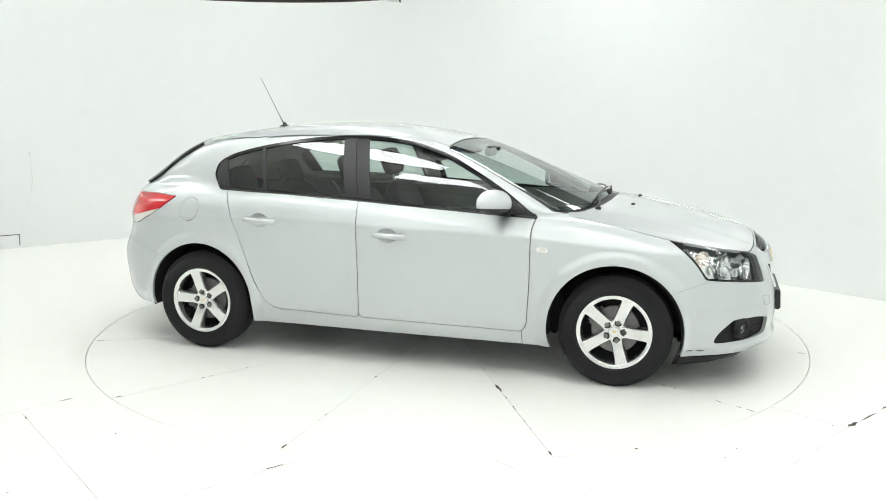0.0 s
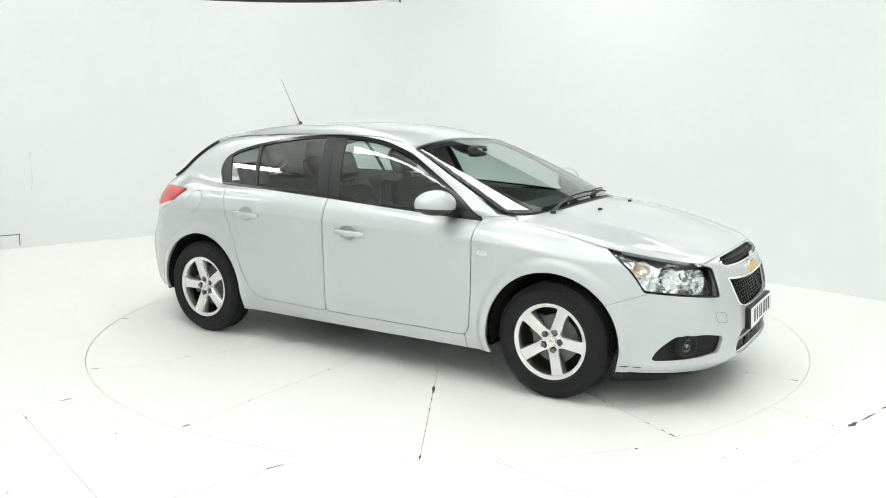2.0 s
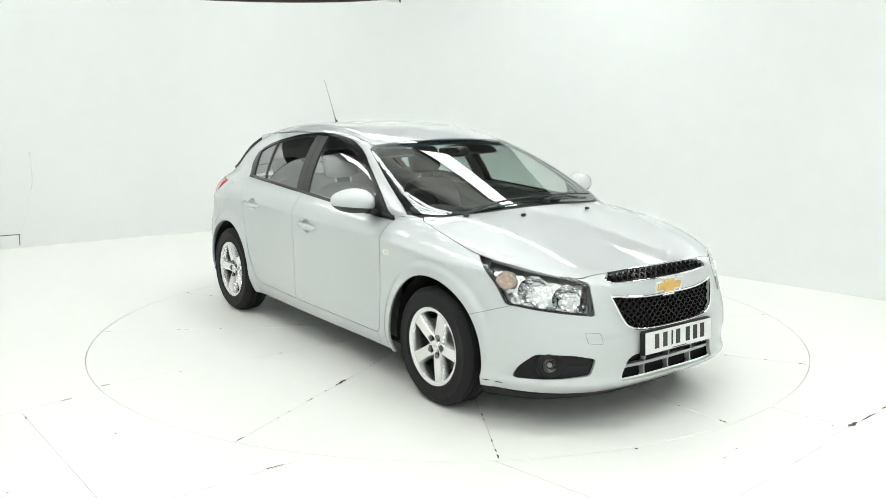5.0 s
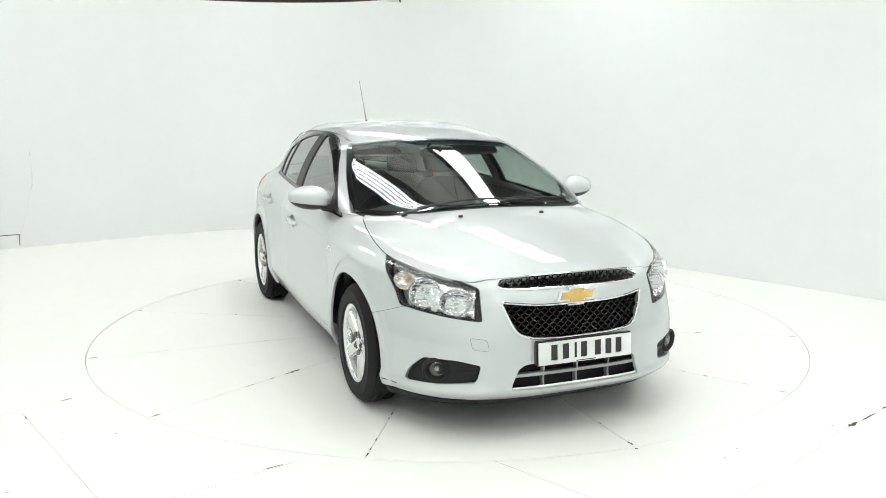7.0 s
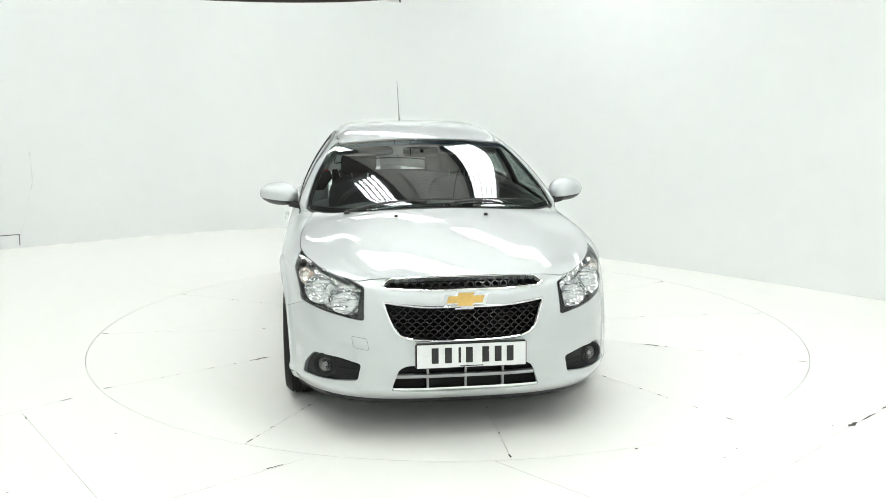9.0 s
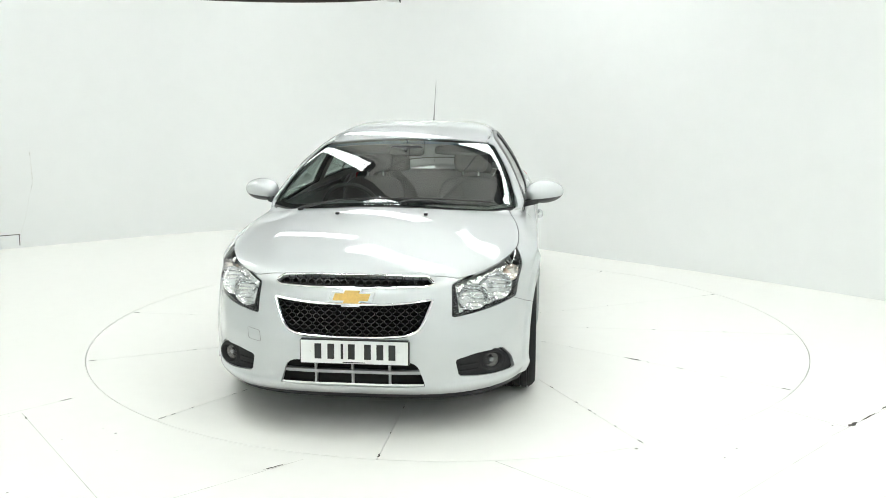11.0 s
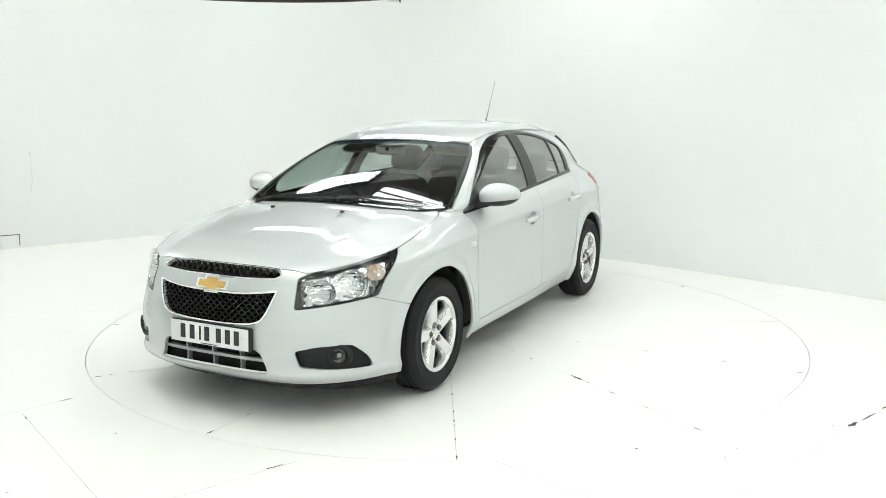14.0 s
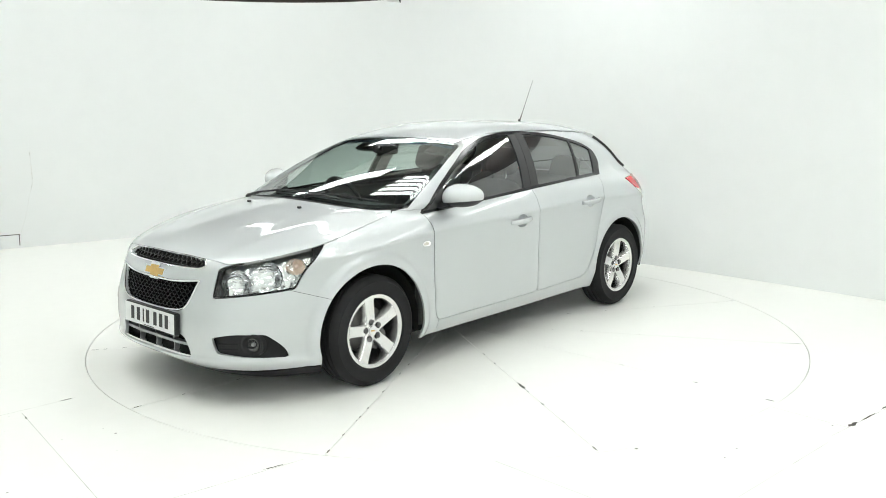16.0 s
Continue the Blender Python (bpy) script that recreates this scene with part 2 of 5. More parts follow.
def lamp_bank(m, count=5, label="black overhead light bank with five bright fluorescent tubes"):
    """An open black frame with bright tubes, hung on two rods."""
    e = thing("light_bank", label, "ceiling light", "studio light banks")
    bm = bmesh.new()
    L, W = BANK_L, 0.104 * count
    for x in np.linspace(-L / 2 + 0.1, L / 2 - 0.1, 5):
        box(bm, (x - 0.03, -W / 2, 0.045), (x + 0.03, W / 2, 0.07))
    for s in (-1, 1):
        box(bm, (-L / 2, s * W / 2 - 0.012, -0.06), (L / 2, s * W / 2 + 0.012, 0.075), 0.004)
        box(bm, (s * L / 2 - 0.012, -W / 2, -0.06), (s * L / 2 + 0.012, W / 2, 0.075), 0.004)
    part("frame", bm, STEEL_DARK, e, smooth=False)
    for i in range(count):
        y = (i - (count - 1) / 2) * 0.096
        part("tube", lathe([(0, -L / 2 + 0.05), (0.034, -L / 2 + 0.05), (0.034, L / 2 - 0.05), (0, L / 2 - 0.05)], 12, pose(0, y, 0.0) @ pose(0, 0, 0, 0, 90, 0)), TUBE, e, "glowing white fluorescent tube")
    for s in (-1, 1):
        part("rod", tube([(s * L / 3, 0, 0.07), (s * L / 3, 0, 5.62 - m.translation.z)], 0.008), STEEL_DARK, e)
    e.matrix_basis = m
    return e


BANK_L = 2.7
first_bank = None
for bx, by, bz, br in BANKS:
    if first_bank is None:
        first_bank = lamp_bank(pose(bx, by, bz, 0, 0, br))
    else:
        copy_thing(first_bank, pose(bx, by, bz, 0, 0, br))
lamp_bank(pose(-2.15, 3.2, 4.0, 0, 0, -44), 3, "narrow black overhead light bank with three bright fluorescent tubes")
build_room()


def flake(rng, a, b, width, z, bm):
    """Uneven chips of lost paint along a joint from a to b."""
    a, b = np.array(a), np.array(b)
    d = (b - a) / np.linalg.norm(b - a)
    w = np.array((-d[1], d[0]))
    n = 7
    s = [(a + (b - a) * i / n + w * width * rng.uniform(0.15, 1.0) * math.sin(math.pi * (i + 0.25) / (n + 0.5))) for i in range(n + 1)]
    t = [(a + (b - a) * i / n - w * width * rng.uniform(0.15, 1.0) * math.sin(math.pi * (i + 0.25) / (n + 0.5))) for i in range(n + 1)]
    vs = [[bm.verts.new((*p, z)) for p in side] for side in (s, t)]
    for i in range(n):
        bm.faces.new((vs[1][i], vs[1][i + 1], vs[0][i + 1], vs[0][i]))


def build_floor_joints():
    """Joints between the fixed floor boards, and the chips along them."""
    rng = random.Random(4)
    lines = [((-2.24, -1.86), (-1.45, -2.84)), ((-2.34, -1.90), (-2.06, -1.62)), ((-1.62, -3.24), (-0.66, -2.45)), ((1.74, -1.77), (2.05, -2.1)), ((1.88, -2.17), (2.75, -1.45)), ((1.84, -2.24), (1.15, -2.88)), ((0.22, -2.47), (0.62, -2.86))]
    bm = bmesh.new()
    for a, b in lines:
        a, b = np.array(a), np.array(b)
        d = (b - a) / np.linalg.norm(b - a)
        w = np.array((-d[1], d[0])) * 0.0016
        bm.faces.new([bm.verts.new((*p, 0.0012)) for p in (a - w, b - w, b + w, a + w)])
    tagged(part("floor_joint", bm, JOINT, smooth=False), "thin dirty joints between white floor boards", "floor joint", kind="structure")
    bm = bmesh.new()
    for a, b, wd in (((-0.82, -2.565), (-0.74, -2.51), 0.012), ((2.02, -2.05), (2.09, -1.99), 0.022), ((2.12, -1.97), (2.25, -1.86), 0.008), ((-2.12, -1.68), (-2.07, -1.63), 0.01), ((0.88, -2.335), (0.90, -2.325), 0.01), ((1.36, -2.33), (1.37, -2.325), 0.008), ((2.3, -1.81), (2.42, -1.71), 0.014), ((-2.2, -1.91), (-2.17, -1.95), 0.006)):
        flake(rng, a, b, wd, 0.0024, bm)
    for i in range(26):
        x, y = rng.uniform(-2.6, 2.6), rng.uniform(-3.3, -1.9)
        if math.hypot(x, y) > 2.55:
            r = rng.uniform(0.002, 0.006)
            flake(rng, (x - r, y), (x + r, y + r), r, 0.0024, bm)
    tagged(part("floor_chip", bm, CHIP, smooth=False), "dark chips where the white floor paint is lost", "paint chip", kind="stuff")


build_floor_joints()


def build_platform():
    e = thing("turntable", "white painted round turning platform of twelve wedge boards", "turntable")
    bm = bmesh.new()
    n, r0, r1 = 10, 0.02, 2.4705
    half = math.pi / 12
    def ring(r, z):
        g = 0.0016 / max(r, 0.05)
        return [bm.verts.new((r * math.cos(-half + g + (2 * half - 2 * g) * i / n), r * math.sin(-half + g + (2 * half - 2 * g) * i / n), z)) for i in range(n + 1)]
    rows = [ring(r0, -0.05), ring(r0, -0.002), ring(r0 + 0.002, 0), ring(r1 - 0.003, 0), ring(r1, -0.003), ring(r1, -0.05)]
    for a, b in zip(rows, rows[1:]):
        for i in range(n):
            bm.faces.new((a[i], b[i], b[i + 1], a[i + 1]))
    for i in (0, -1):
        bm.faces.new([q[i] for q in rows])
    bmesh.ops.recalc_face_normals(bm, faces=bm.faces)
    first = part("wedge_board", bm, FLOOR, e, smooth=False)
    first.matrix_basis = pose(0, 0, 0, 0, 0, 13.5)
    for i in range(1, 12):
        o = new("wedge_board", first.data)
        o.parent, o.matrix_basis = e, pose(0, 0, 0, 0, 0, 13.5 + 30 * i)
    bm = bmesh.new()
    bmesh.ops.create_circle(bm, cap_ends=True, radius=2.46, segments=96, matrix=pose(0, 0, -0.03))
    part("drum", bm, JOINT, e, "dusty base under the boards")
    bm = bmesh.new()
    rng = random.Random(11)
    for k, n_chips in ((0, 4), (1, 8), (2, 7), (3, 4), (4, 5), (9, 5), (10, 10), (11, 8), (8, 3), (7, 3), (5, 3), (6, 3)):
        a = radians(-1.5 + 30 * k)
        u = np.array((math.cos(a), math.sin(a)))
        for _ in range(n_chips):
            r = rng.uniform(0.7, 2.4)
            ln = rng.uniform(0.008, 0.05)
            flake(rng, u * r, u * (r + ln), rng.uniform(0.0025, 0.006), 0.002, bm)
        flake(rng, u * 2.40, u * 2.455, 0.008, 0.002, bm)
        if k in (10, 2):
            flake(rng, u * 1.42, u * 1.56, 0.013, 0.002, bm)
    part("paint_chip", bm, CHIP, e, "dark chipped paint along the joints", smooth=False)["kind"] = "stuff"
    return e


platform = build_platform()


def build_wall_marks():
    """A patch board at the foot of the wall, a paint crack above it."""
    t, nrm = Vector((0.806, 0.592, 0)), Vector((0.592, -0.806, 0))
    base = Vector((-4.975, 3.165, 0))
    def slab(u0, u1, z0, z1, d0, d1):
        bm = bmesh.new()
        vs = [bm.verts.new(base + t * u + nrm * d + Vector((0, 0, z))) for u in (u0, u1) for d in (d0, d1) for z in (z0, z1)]
        for f in ((0, 1, 3, 2), (4, 6, 7, 5), (0, 4, 5, 1), (2, 3, 7, 6), (1, 5, 7, 3), (0, 2, 6, 4)):
            bm.faces.new([vs[i] for i in f])
        bmesh.ops.recalc_face_normals(bm, faces=bm.faces)
        return bm
    e = thing("wall_patch", "small white patch board at the foot of the wall", "wall panel")
    part("board", slab(0.05, 0.235, 0.004, 0.148, 0.004, 0.016), WALL, e, smooth=False)
    part("open_joint", slab(0.05, 0.252, 0.148, 0.155, -0.01, 0.012), CHIP, e, "dark open joint", smooth=False)
    part("open_joint", slab(0.236, 0.245, 0.03, 0.148, -0.01, 0.012), CHIP, e, "dark open joint", smooth=False)
    part("wall_end_trim", slab(-0.03, 0.02, 0.0, 0.5, 0.0, 0.02), DARK_HALL, e, "dark strip at the end of the wall", smooth=False)
    rng = random.Random(8)
    bm = bmesh.new()
    z, u = 1.06, 0.42
    while z > 0.16:
        h = rng.uniform(0.02, 0.05)
        w = rng.uniform(0.0015, 0.005) if z > 0.7 else 0.001
        du = rng.uniform(-0.006, 0.004) - (0.014 if z < 0.72 else 0)
        p = [base + t * a + nrm * 0.012 + Vector((0, 0, b)) for a, b in ((u - w, z), (u + w, z), (u + du + w, z - h), (u + du - w, z - h))]
        bm.faces.new([bm.verts.new(q) for q in p])
        z, u = z - h - rng.choice((0.004, 0.004, 0.02, 0.03)), u + du
    tagged(part("wall_crack", bm, JOINT, smooth=False), "thin grey crack in the wall paint", "wall crack", kind="stuff")


build_wall_marks()


def build_hanging_lamp():
    """The end of a small lamp that hangs in front of the wall's top edge."""
    e = thing("hanging_lamp", "white end of a small lamp hung by the wall top", "lamp")
    part("housing", box(bmesh.new(), (-0.67, 3.72, 2.712), (-0.53, 3.86, 2.80), 0.006, pose(0, 0, 0, 0, 0, 0)), WALL, e)
    part("end_plate", box(bmesh.new(), (-0.531, 3.715, 2.703), (-0.518, 3.865, 2.81), 0.002), STEEL_DARK, e, "dark end plate")
    part("rod", tube([(-0.6, 3.79, 2.79), (-0.6, 3.79, 5.62)], 0.008), STEEL_DARK, e)


build_hanging_lamp()


# ---- the car's surface: x forward, y left, z up, from the middle of the wheelbase on the ground ----
def smax(a, b, k):
    h = np.maximum(k - np.abs(a - b), 0) / k
    return np.maximum(a, b) + h * h * k / 4


WHEEL_X, WHEEL_Z = 1.3425, 0.322
NOSE = spline([(0.12, 2.06), (0.2, 2.172), (0.235, 2.222), (0.255, 2.236), (0.285, 2.230), (0.36, 2.236), (0.5, 2.228), (0.6, 2.212), (0.7, 2.19), (0.78, 2.15), (0.88, 2.08), (1.1, 1.95)])
TAIL = spline([(0.12, 2.00), (0.2, 2.06), (0.3, 2.16), (0.45, 2.21), (0.62, 2.215), (0.72, 2.17), (0.9, 2.14), (1.0, 2.11), (1.2, 2.0)])
SHOULDER = spline([(-2.3, 0.97), (-1.9, 1.02), (-1.26, 1.05), (-0.24, 1.03), (0.9, 0.962), (1.05, 0.952), (1.3, 0.926), (1.614, 0.872), (1.9, 0.795), (2.06, 0.75), (2.2, 0.72)])
CROWN = spline([(-2.3, 0.0), (0.6, 0.0), (1.1, 0.075), (1.37, 0.072), (1.65, 0.068), (1.9, 0.068), (2.05, 0.050), (2.14, 0.028), (2.25, 0.01)])
HALF = spline([(-2.3, 0.852), (-1.7, 0.864), (-1.34, 0.873), (-0.8, 0.880), (0, 0.885), (0.8, 0.884), (1.3, 0.888), (1.7, 0.888), (2.3, 0.885)])
CREASE = spline([(-2.3, 0.86), (-1.5, 0.875), (-0.9, 0.895), (0, 0.872), (0.9, 0.845), (1.5, 0.80), (2.3, 0.74)])
INSET = spline([(-0.8, 0.10), (-0.72, 0.085), (-0.66, 0.05), (-0.58, 0.014), (-0.45, 0.004), (-0.3, 0.004), (-0.12, 0.001), (-0.03, 0.0), (0.0, 0.0005), (0.012, 0.0055), (0.05, 0.023), (0.10, 0.050), (0.18, 0.105), (0.3, 0.22), (0.6, 0.6)])
BELT = spline([(-2.3, 0.40), (-2.0, 0.52), (-1.7, 0.625), (-1.26, 0.715), (-0.9, 0.765), (-0.24, 0.797), (0.3, 0.806), (0.9, 0.80), (1.3, 0.78)])
ROOF = spline([(-2.8, -2.0), (-2.35, 0.3), (-2.2, 0.80), (-2.1, 0.985), (-2.0, 1.078), (-1.85, 1.188), (-1.7, 1.280), (-1.55, 1.345), (-1.4, 1.388), (-1.14, 1.436), (-0.7, 1.468), (-0.3, 1.462), (0.0, 1.424), (0.25, 1.366), (0.5, 1.285), (0.75, 1.195), (1.0, 1.10), (1.22, 1.012), (1.4, 0.91), (1.55, 0.7), (1.7, 0.3), (2.4, -2.0)])


def eased(f, lo, hi, width):
    """The curve f with the small waves ironed out between lo and hi, so that reflections run smoothly."""
    xs = np.arange(lo, hi + 0.01, 0.02)
    q = np.linspace(-2.5, 2.5, 21)
    w = np.exp(-q * q / 2)
    fade = np.clip(np.minimum(xs - lo, hi - xs) / (2.5 * width), 0, 1)
    ys = sum(k * f(xs + width * fade * d) for k, d in zip(w, q)) / w.sum()
    g = spline(list(zip(xs, ys)))
    return lambda x: np.where((x > lo) & (x < hi), g(x), f(x))


ROOF = eased(ROOF, -1.5, 1.24, 0.11)
SHOULDER = eased(SHOULDER, -1.2, 2.12, 0.10)
CROWN = eased(CROWN, 0.8, 2.1, 0.09)


def lower_body(p):
    x, y, z = p[:, 0], np.abs(p[:, 1]), p[:, 2]
    u = np.where(x > 1.25, (x - 1.25) / (NOSE(z) - 1.25), np.where(x < -1.45, (-1.45 - x) / (TAIL(z) - 1.45), 0))
    q = np.clip((z - 0.55) / 0.35, 0, 1)
    b = HALF(x) - INSET(z - CREASE(x)) - 0.03 * np.clip((-x - 0.4) / 1.1, 0, 1) * q * q * (3 - 2 * q)
    for wx, r, s in ((WHEEL_X, 0.400, 0.017), (-WHEEL_X, 0.394, 0.014)):
        d = np.hypot(x - wx, z - 0.335)
        lip = np.clip((r + 0.062 - d) / 0.05, 0, 1)
        b = b + s * lip * lip * (3 - 2 * lip) * (z > 0.1)
    b = b + 0.010 * np.exp(-(((z - 0.252) / 0.022) ** 2)) * np.clip((x - 1.6) / 0.25, 0, 1)
    m = np.where(x > 0, 2.3, 2.6)
    n = np.where(x > 0, 2.7 + 0.75 * np.clip((0.70 - z) / 0.22, 0, 1), 3.0)
    q = (np.maximum(u, 0) ** m + (y / b) ** n) ** (1 / 2.4)
    side = (q - 1) * 0.88
    swell = 0.006 * np.exp(-(((y - 0.47 - 0.10 * (1.9 - x)) / 0.085) ** 2)) * np.clip((x - 1.0) / 0.3, 0, 1)
    top = z - (SHOULDER(x) + CROWN(x) * (1 - (y / 0.75) ** 2) + swell)
    k = np.clip(0.11 - 0.07 * np.clip((x - 1.5) / 0.6, 0, 1), 0.04, 0.11)
    return smax(side, top, k)


def cabin(p):
    x, y, z = p[:, 0], np.abs(p[:, 1]), p[:, 2]
    h = z - 1.0
    side = (y - (BELT(x) - np.where(h > 0, 0.30 * h + 0.72 * h * h, -0.30 * h))) * 0.88
    bow = np.clip((x - 0.3) / 0.9, 0, 1)
    tail = np.clip((-1.3 - x) / 0.5, 0, 1)
    top = (z - (ROOF(x + 0.42 * bow * y * y - 0.25 * tail * y * y) - 0.075 * y * y)) * 0.93
    return smax(side, top, 0.085)


def body(p):
    a, b = lower_body(p), cabin(p)
    k = np.clip(0.012 + 0.10 * np.clip((-1.15 - p[:, 0]) / 0.4, 0, 1), 0.012, 0.11)
    h = np.maximum(k - np.abs(a - b), 0) / k
    return np.minimum(a, b) - h * h * k / 4


def normal_of(p, f=None):
    f = f or body
    e = 1.5e-3
    g = np.stack([f(p + d) - f(p - d) for d in np.eye(3) * e], 1)
    return g / np.maximum(np.linalg.norm(g, axis=1), 1e-9)[:, None]


def meet(start, way, far, f=None):
    """Where rays leave the body."""
    f = f or body
    lo, hi = np.zeros(len(start)), np.full(len(start), far)
    for _ in range(26):
        mid = (lo + hi) / 2
        inside = f(start + way * mid[:, None]) < 0
        lo, hi = np.where(inside, mid, lo), np.where(inside, hi, mid)
    return start + way * lo[:, None]


def sheet(points, nu, nv):
    i = np.arange((nu - 1) * (nv - 1))
    a = i // (nv - 1) * nv + i % (nv - 1)
    return points, np.stack([a, a + nv, a + nv + 1, a + 1], 1)


def side_chart(f=None):
    xs, al = np.arange(-1.86, 2.02, 0.0155), np.radians(np.linspace(-27, 88, 150))
    gx, ga = (g.ravel() for g in np.meshgrid(xs, al, indexing="ij"))
    s = np.stack([gx, gx * 0, gx * 0 + 0.55], 1)
    v, q = sheet(meet(s, np.stack([gx * 0, np.cos(ga), np.sin(ga)], 1), 1.4, f), len(xs), len(al))
    return v, q[:, ::-1]


def top_chart(x0, x1, half, f=None):
    xs, ys = np.arange(x0, x1, 0.0155), np.linspace(-half, half, 100)
    gx, gy = (g.ravel() for g in np.meshgrid(xs, ys, indexing="ij"))
    s = np.stack([gx, gy, gx * 0 + 0.5], 1)
    return sheet(meet(s, np.tile((0.0, 0.0, 1.0), (len(gx), 1)), 1.3, f)[:, :], len(xs), len(ys))


def end_chart(sign, z0, z1, nz=60, span=88, f=None):
    """Fan of rays round the nose (sign 1) or the tail (sign -1); at the nose they also fan upwards."""
    c, h = (1.25, 0.45) if sign > 0 else (-1.45, 0.0)
    ph = np.radians(np.linspace(-span, span, 190))
    if sign > 0:
        up = np.linspace(math.atan((z0 - 0.03 - h) / 0.78), math.atan((z1 + 0.03 - h) / 0.78), nz)
    else:
        up = np.linspace(z0, z1, nz)
    gp, gu = (g.ravel() for g in np.meshgrid(ph, up, indexing="ij"))
    if sign > 0:
        s = np.stack([gp * 0 + c, gp * 0, gp * 0 + h], 1)
        way = np.stack([np.cos(gp) * np.cos(gu), np.sin(gp) * np.cos(gu), np.sin(gu)], 1)
    else:
        s = np.stack([gp * 0 + c, gp * 0, gu], 1)
        way = np.stack([-np.cos(gp), np.sin(gp), gp * 0], 1)
    v, q = sheet(meet(s, way, 1.5, f), len(ph), nz)
    return v, (q if sign > 0 else q[:, ::-1])


# outlines: signed distance to a closed outline with rounded corners, negative inside
def rounded(points, r=0.02, n=5):
    out = []
    k = len(points)
    for i, p in enumerate(points):
        rr = p[2] if len(p) > 2 else r
        p, a, b = (np.array(q[:2], float) for q in (p, points[i - 1], points[(i + 1) % k]))
        u, v = a - p, b - p
        lu, lv = np.linalg.norm(u), np.linalg.norm(v)
        t = min(rr, lu * 0.45, lv * 0.45)
        p0, p1 = p + u / lu * t, p + v / lv * t
        for s in np.linspace(0, 1, n):
            out.append((1 - s) ** 2 * p0 + 2 * s * (1 - s) * p + s * s * p1)
    return np.array(out)


def inside_of(outline, pick, chunk=4000):
    """Signed-distance function of points, by the two coordinates that pick takes."""
    a = outline
    b = np.roll(a, -1, axis=0)

    def f(p):
        res = []
        q2 = np.stack(pick(p), 1)
        for c in range(0, len(q2), chunk):
            q = q2[c:c + chunk, None]
            e, w = (b - a)[None], q - a[None]
            t = np.clip((w * e).sum(2) / np.maximum((e * e).sum(2), 1e-12), 0, 1)
            d = np.sqrt((((w - e * t[..., None])) ** 2).sum(2)).min(1)
            c1, c2 = a[None, :, 1] <= q[..., 1], b[None, :, 1] <= q[..., 1]
            left = e[..., 0] * w[..., 1] - e[..., 1] * w[..., 0]
            odd = (((c1 & ~c2) & (left < 0)) | ((~c1 & c2) & (left > 0))).sum(1) % 2
            res.append(np.where(odd == 1, -d, d))
        return np.concatenate(res)

    return f


XZ = lambda p: (p[:, 0], p[:, 2])
XY = lambda p: (p[:, 0], np.abs(p[:, 1]))
YZ = lambda p: (np.abs(p[:, 1]), p[:, 2])
NOSE_FAN = lambda p: (np.arctan2(np.abs(p[:, 1]), p[:, 0] - 1.25), p[:, 2])
TAIL_FAN = lambda p: (np.arctan2(np.abs(p[:, 1]), -1.45 - p[:, 0]), p[:, 2])


def fan(points):
    return [(radians(p[0]), *p[1:]) for p in points]


def cut(chart, tests):
    """Keeps the part of a sheet where all tests are below zero; the edges follow the tests' zero lines."""
    v, quads = chart
    vals = [f(v) for f in tests]
    worst = np.max(vals, axis=0)
    near = np.min([np.max(val[quads], axis=1) < 0.0 for val in vals], axis=0)
    touch = np.min([np.min(val[quads], axis=1) < 0.0 for val in vals], axis=0)
    faces = [list(q) for q in quads[near]]
    work = [list(q) for q in quads[touch & ~near]]
    pts = [tuple(c) for c in v]
    for f in tests:
        if not work:
            break
        ids = sorted({i for w in work for i in w})
        val = dict(zip(ids, f(np.array([pts[i] for i in ids]))))
        made, nxt = {}, []
        for w in work:
            if all(val[i] < 0 for i in w):
                nxt.append(w)
                continue
            o = []
            for i, j in zip(w, w[1:] + w[:1]):
                a, b = val[i], val[j]
                if a < 0:
                    o.append(i)
                if (a < 0) != (b < 0):
                    key = (min(i, j), max(i, j))
                    if key not in made:
                        t = a / (a - b)
                        made[key] = len(pts)
                        pts.append(tuple(np.array(pts[i]) * (1 - t) + np.array(pts[j]) * t))
                    o.append(made[key])
            o = [c for n, c in enumerate(o) if c != o[n - 1]]
            if len(o) > 2:
                nxt.append(o)
        work = nxt
    faces += work
    used = sorted({i for w in faces for i in w})
    idx = {u: n for n, u in enumerate(used)}
    return np.array([pts[u] for u in used]), [[idx[i] for i in w] for w in faces]


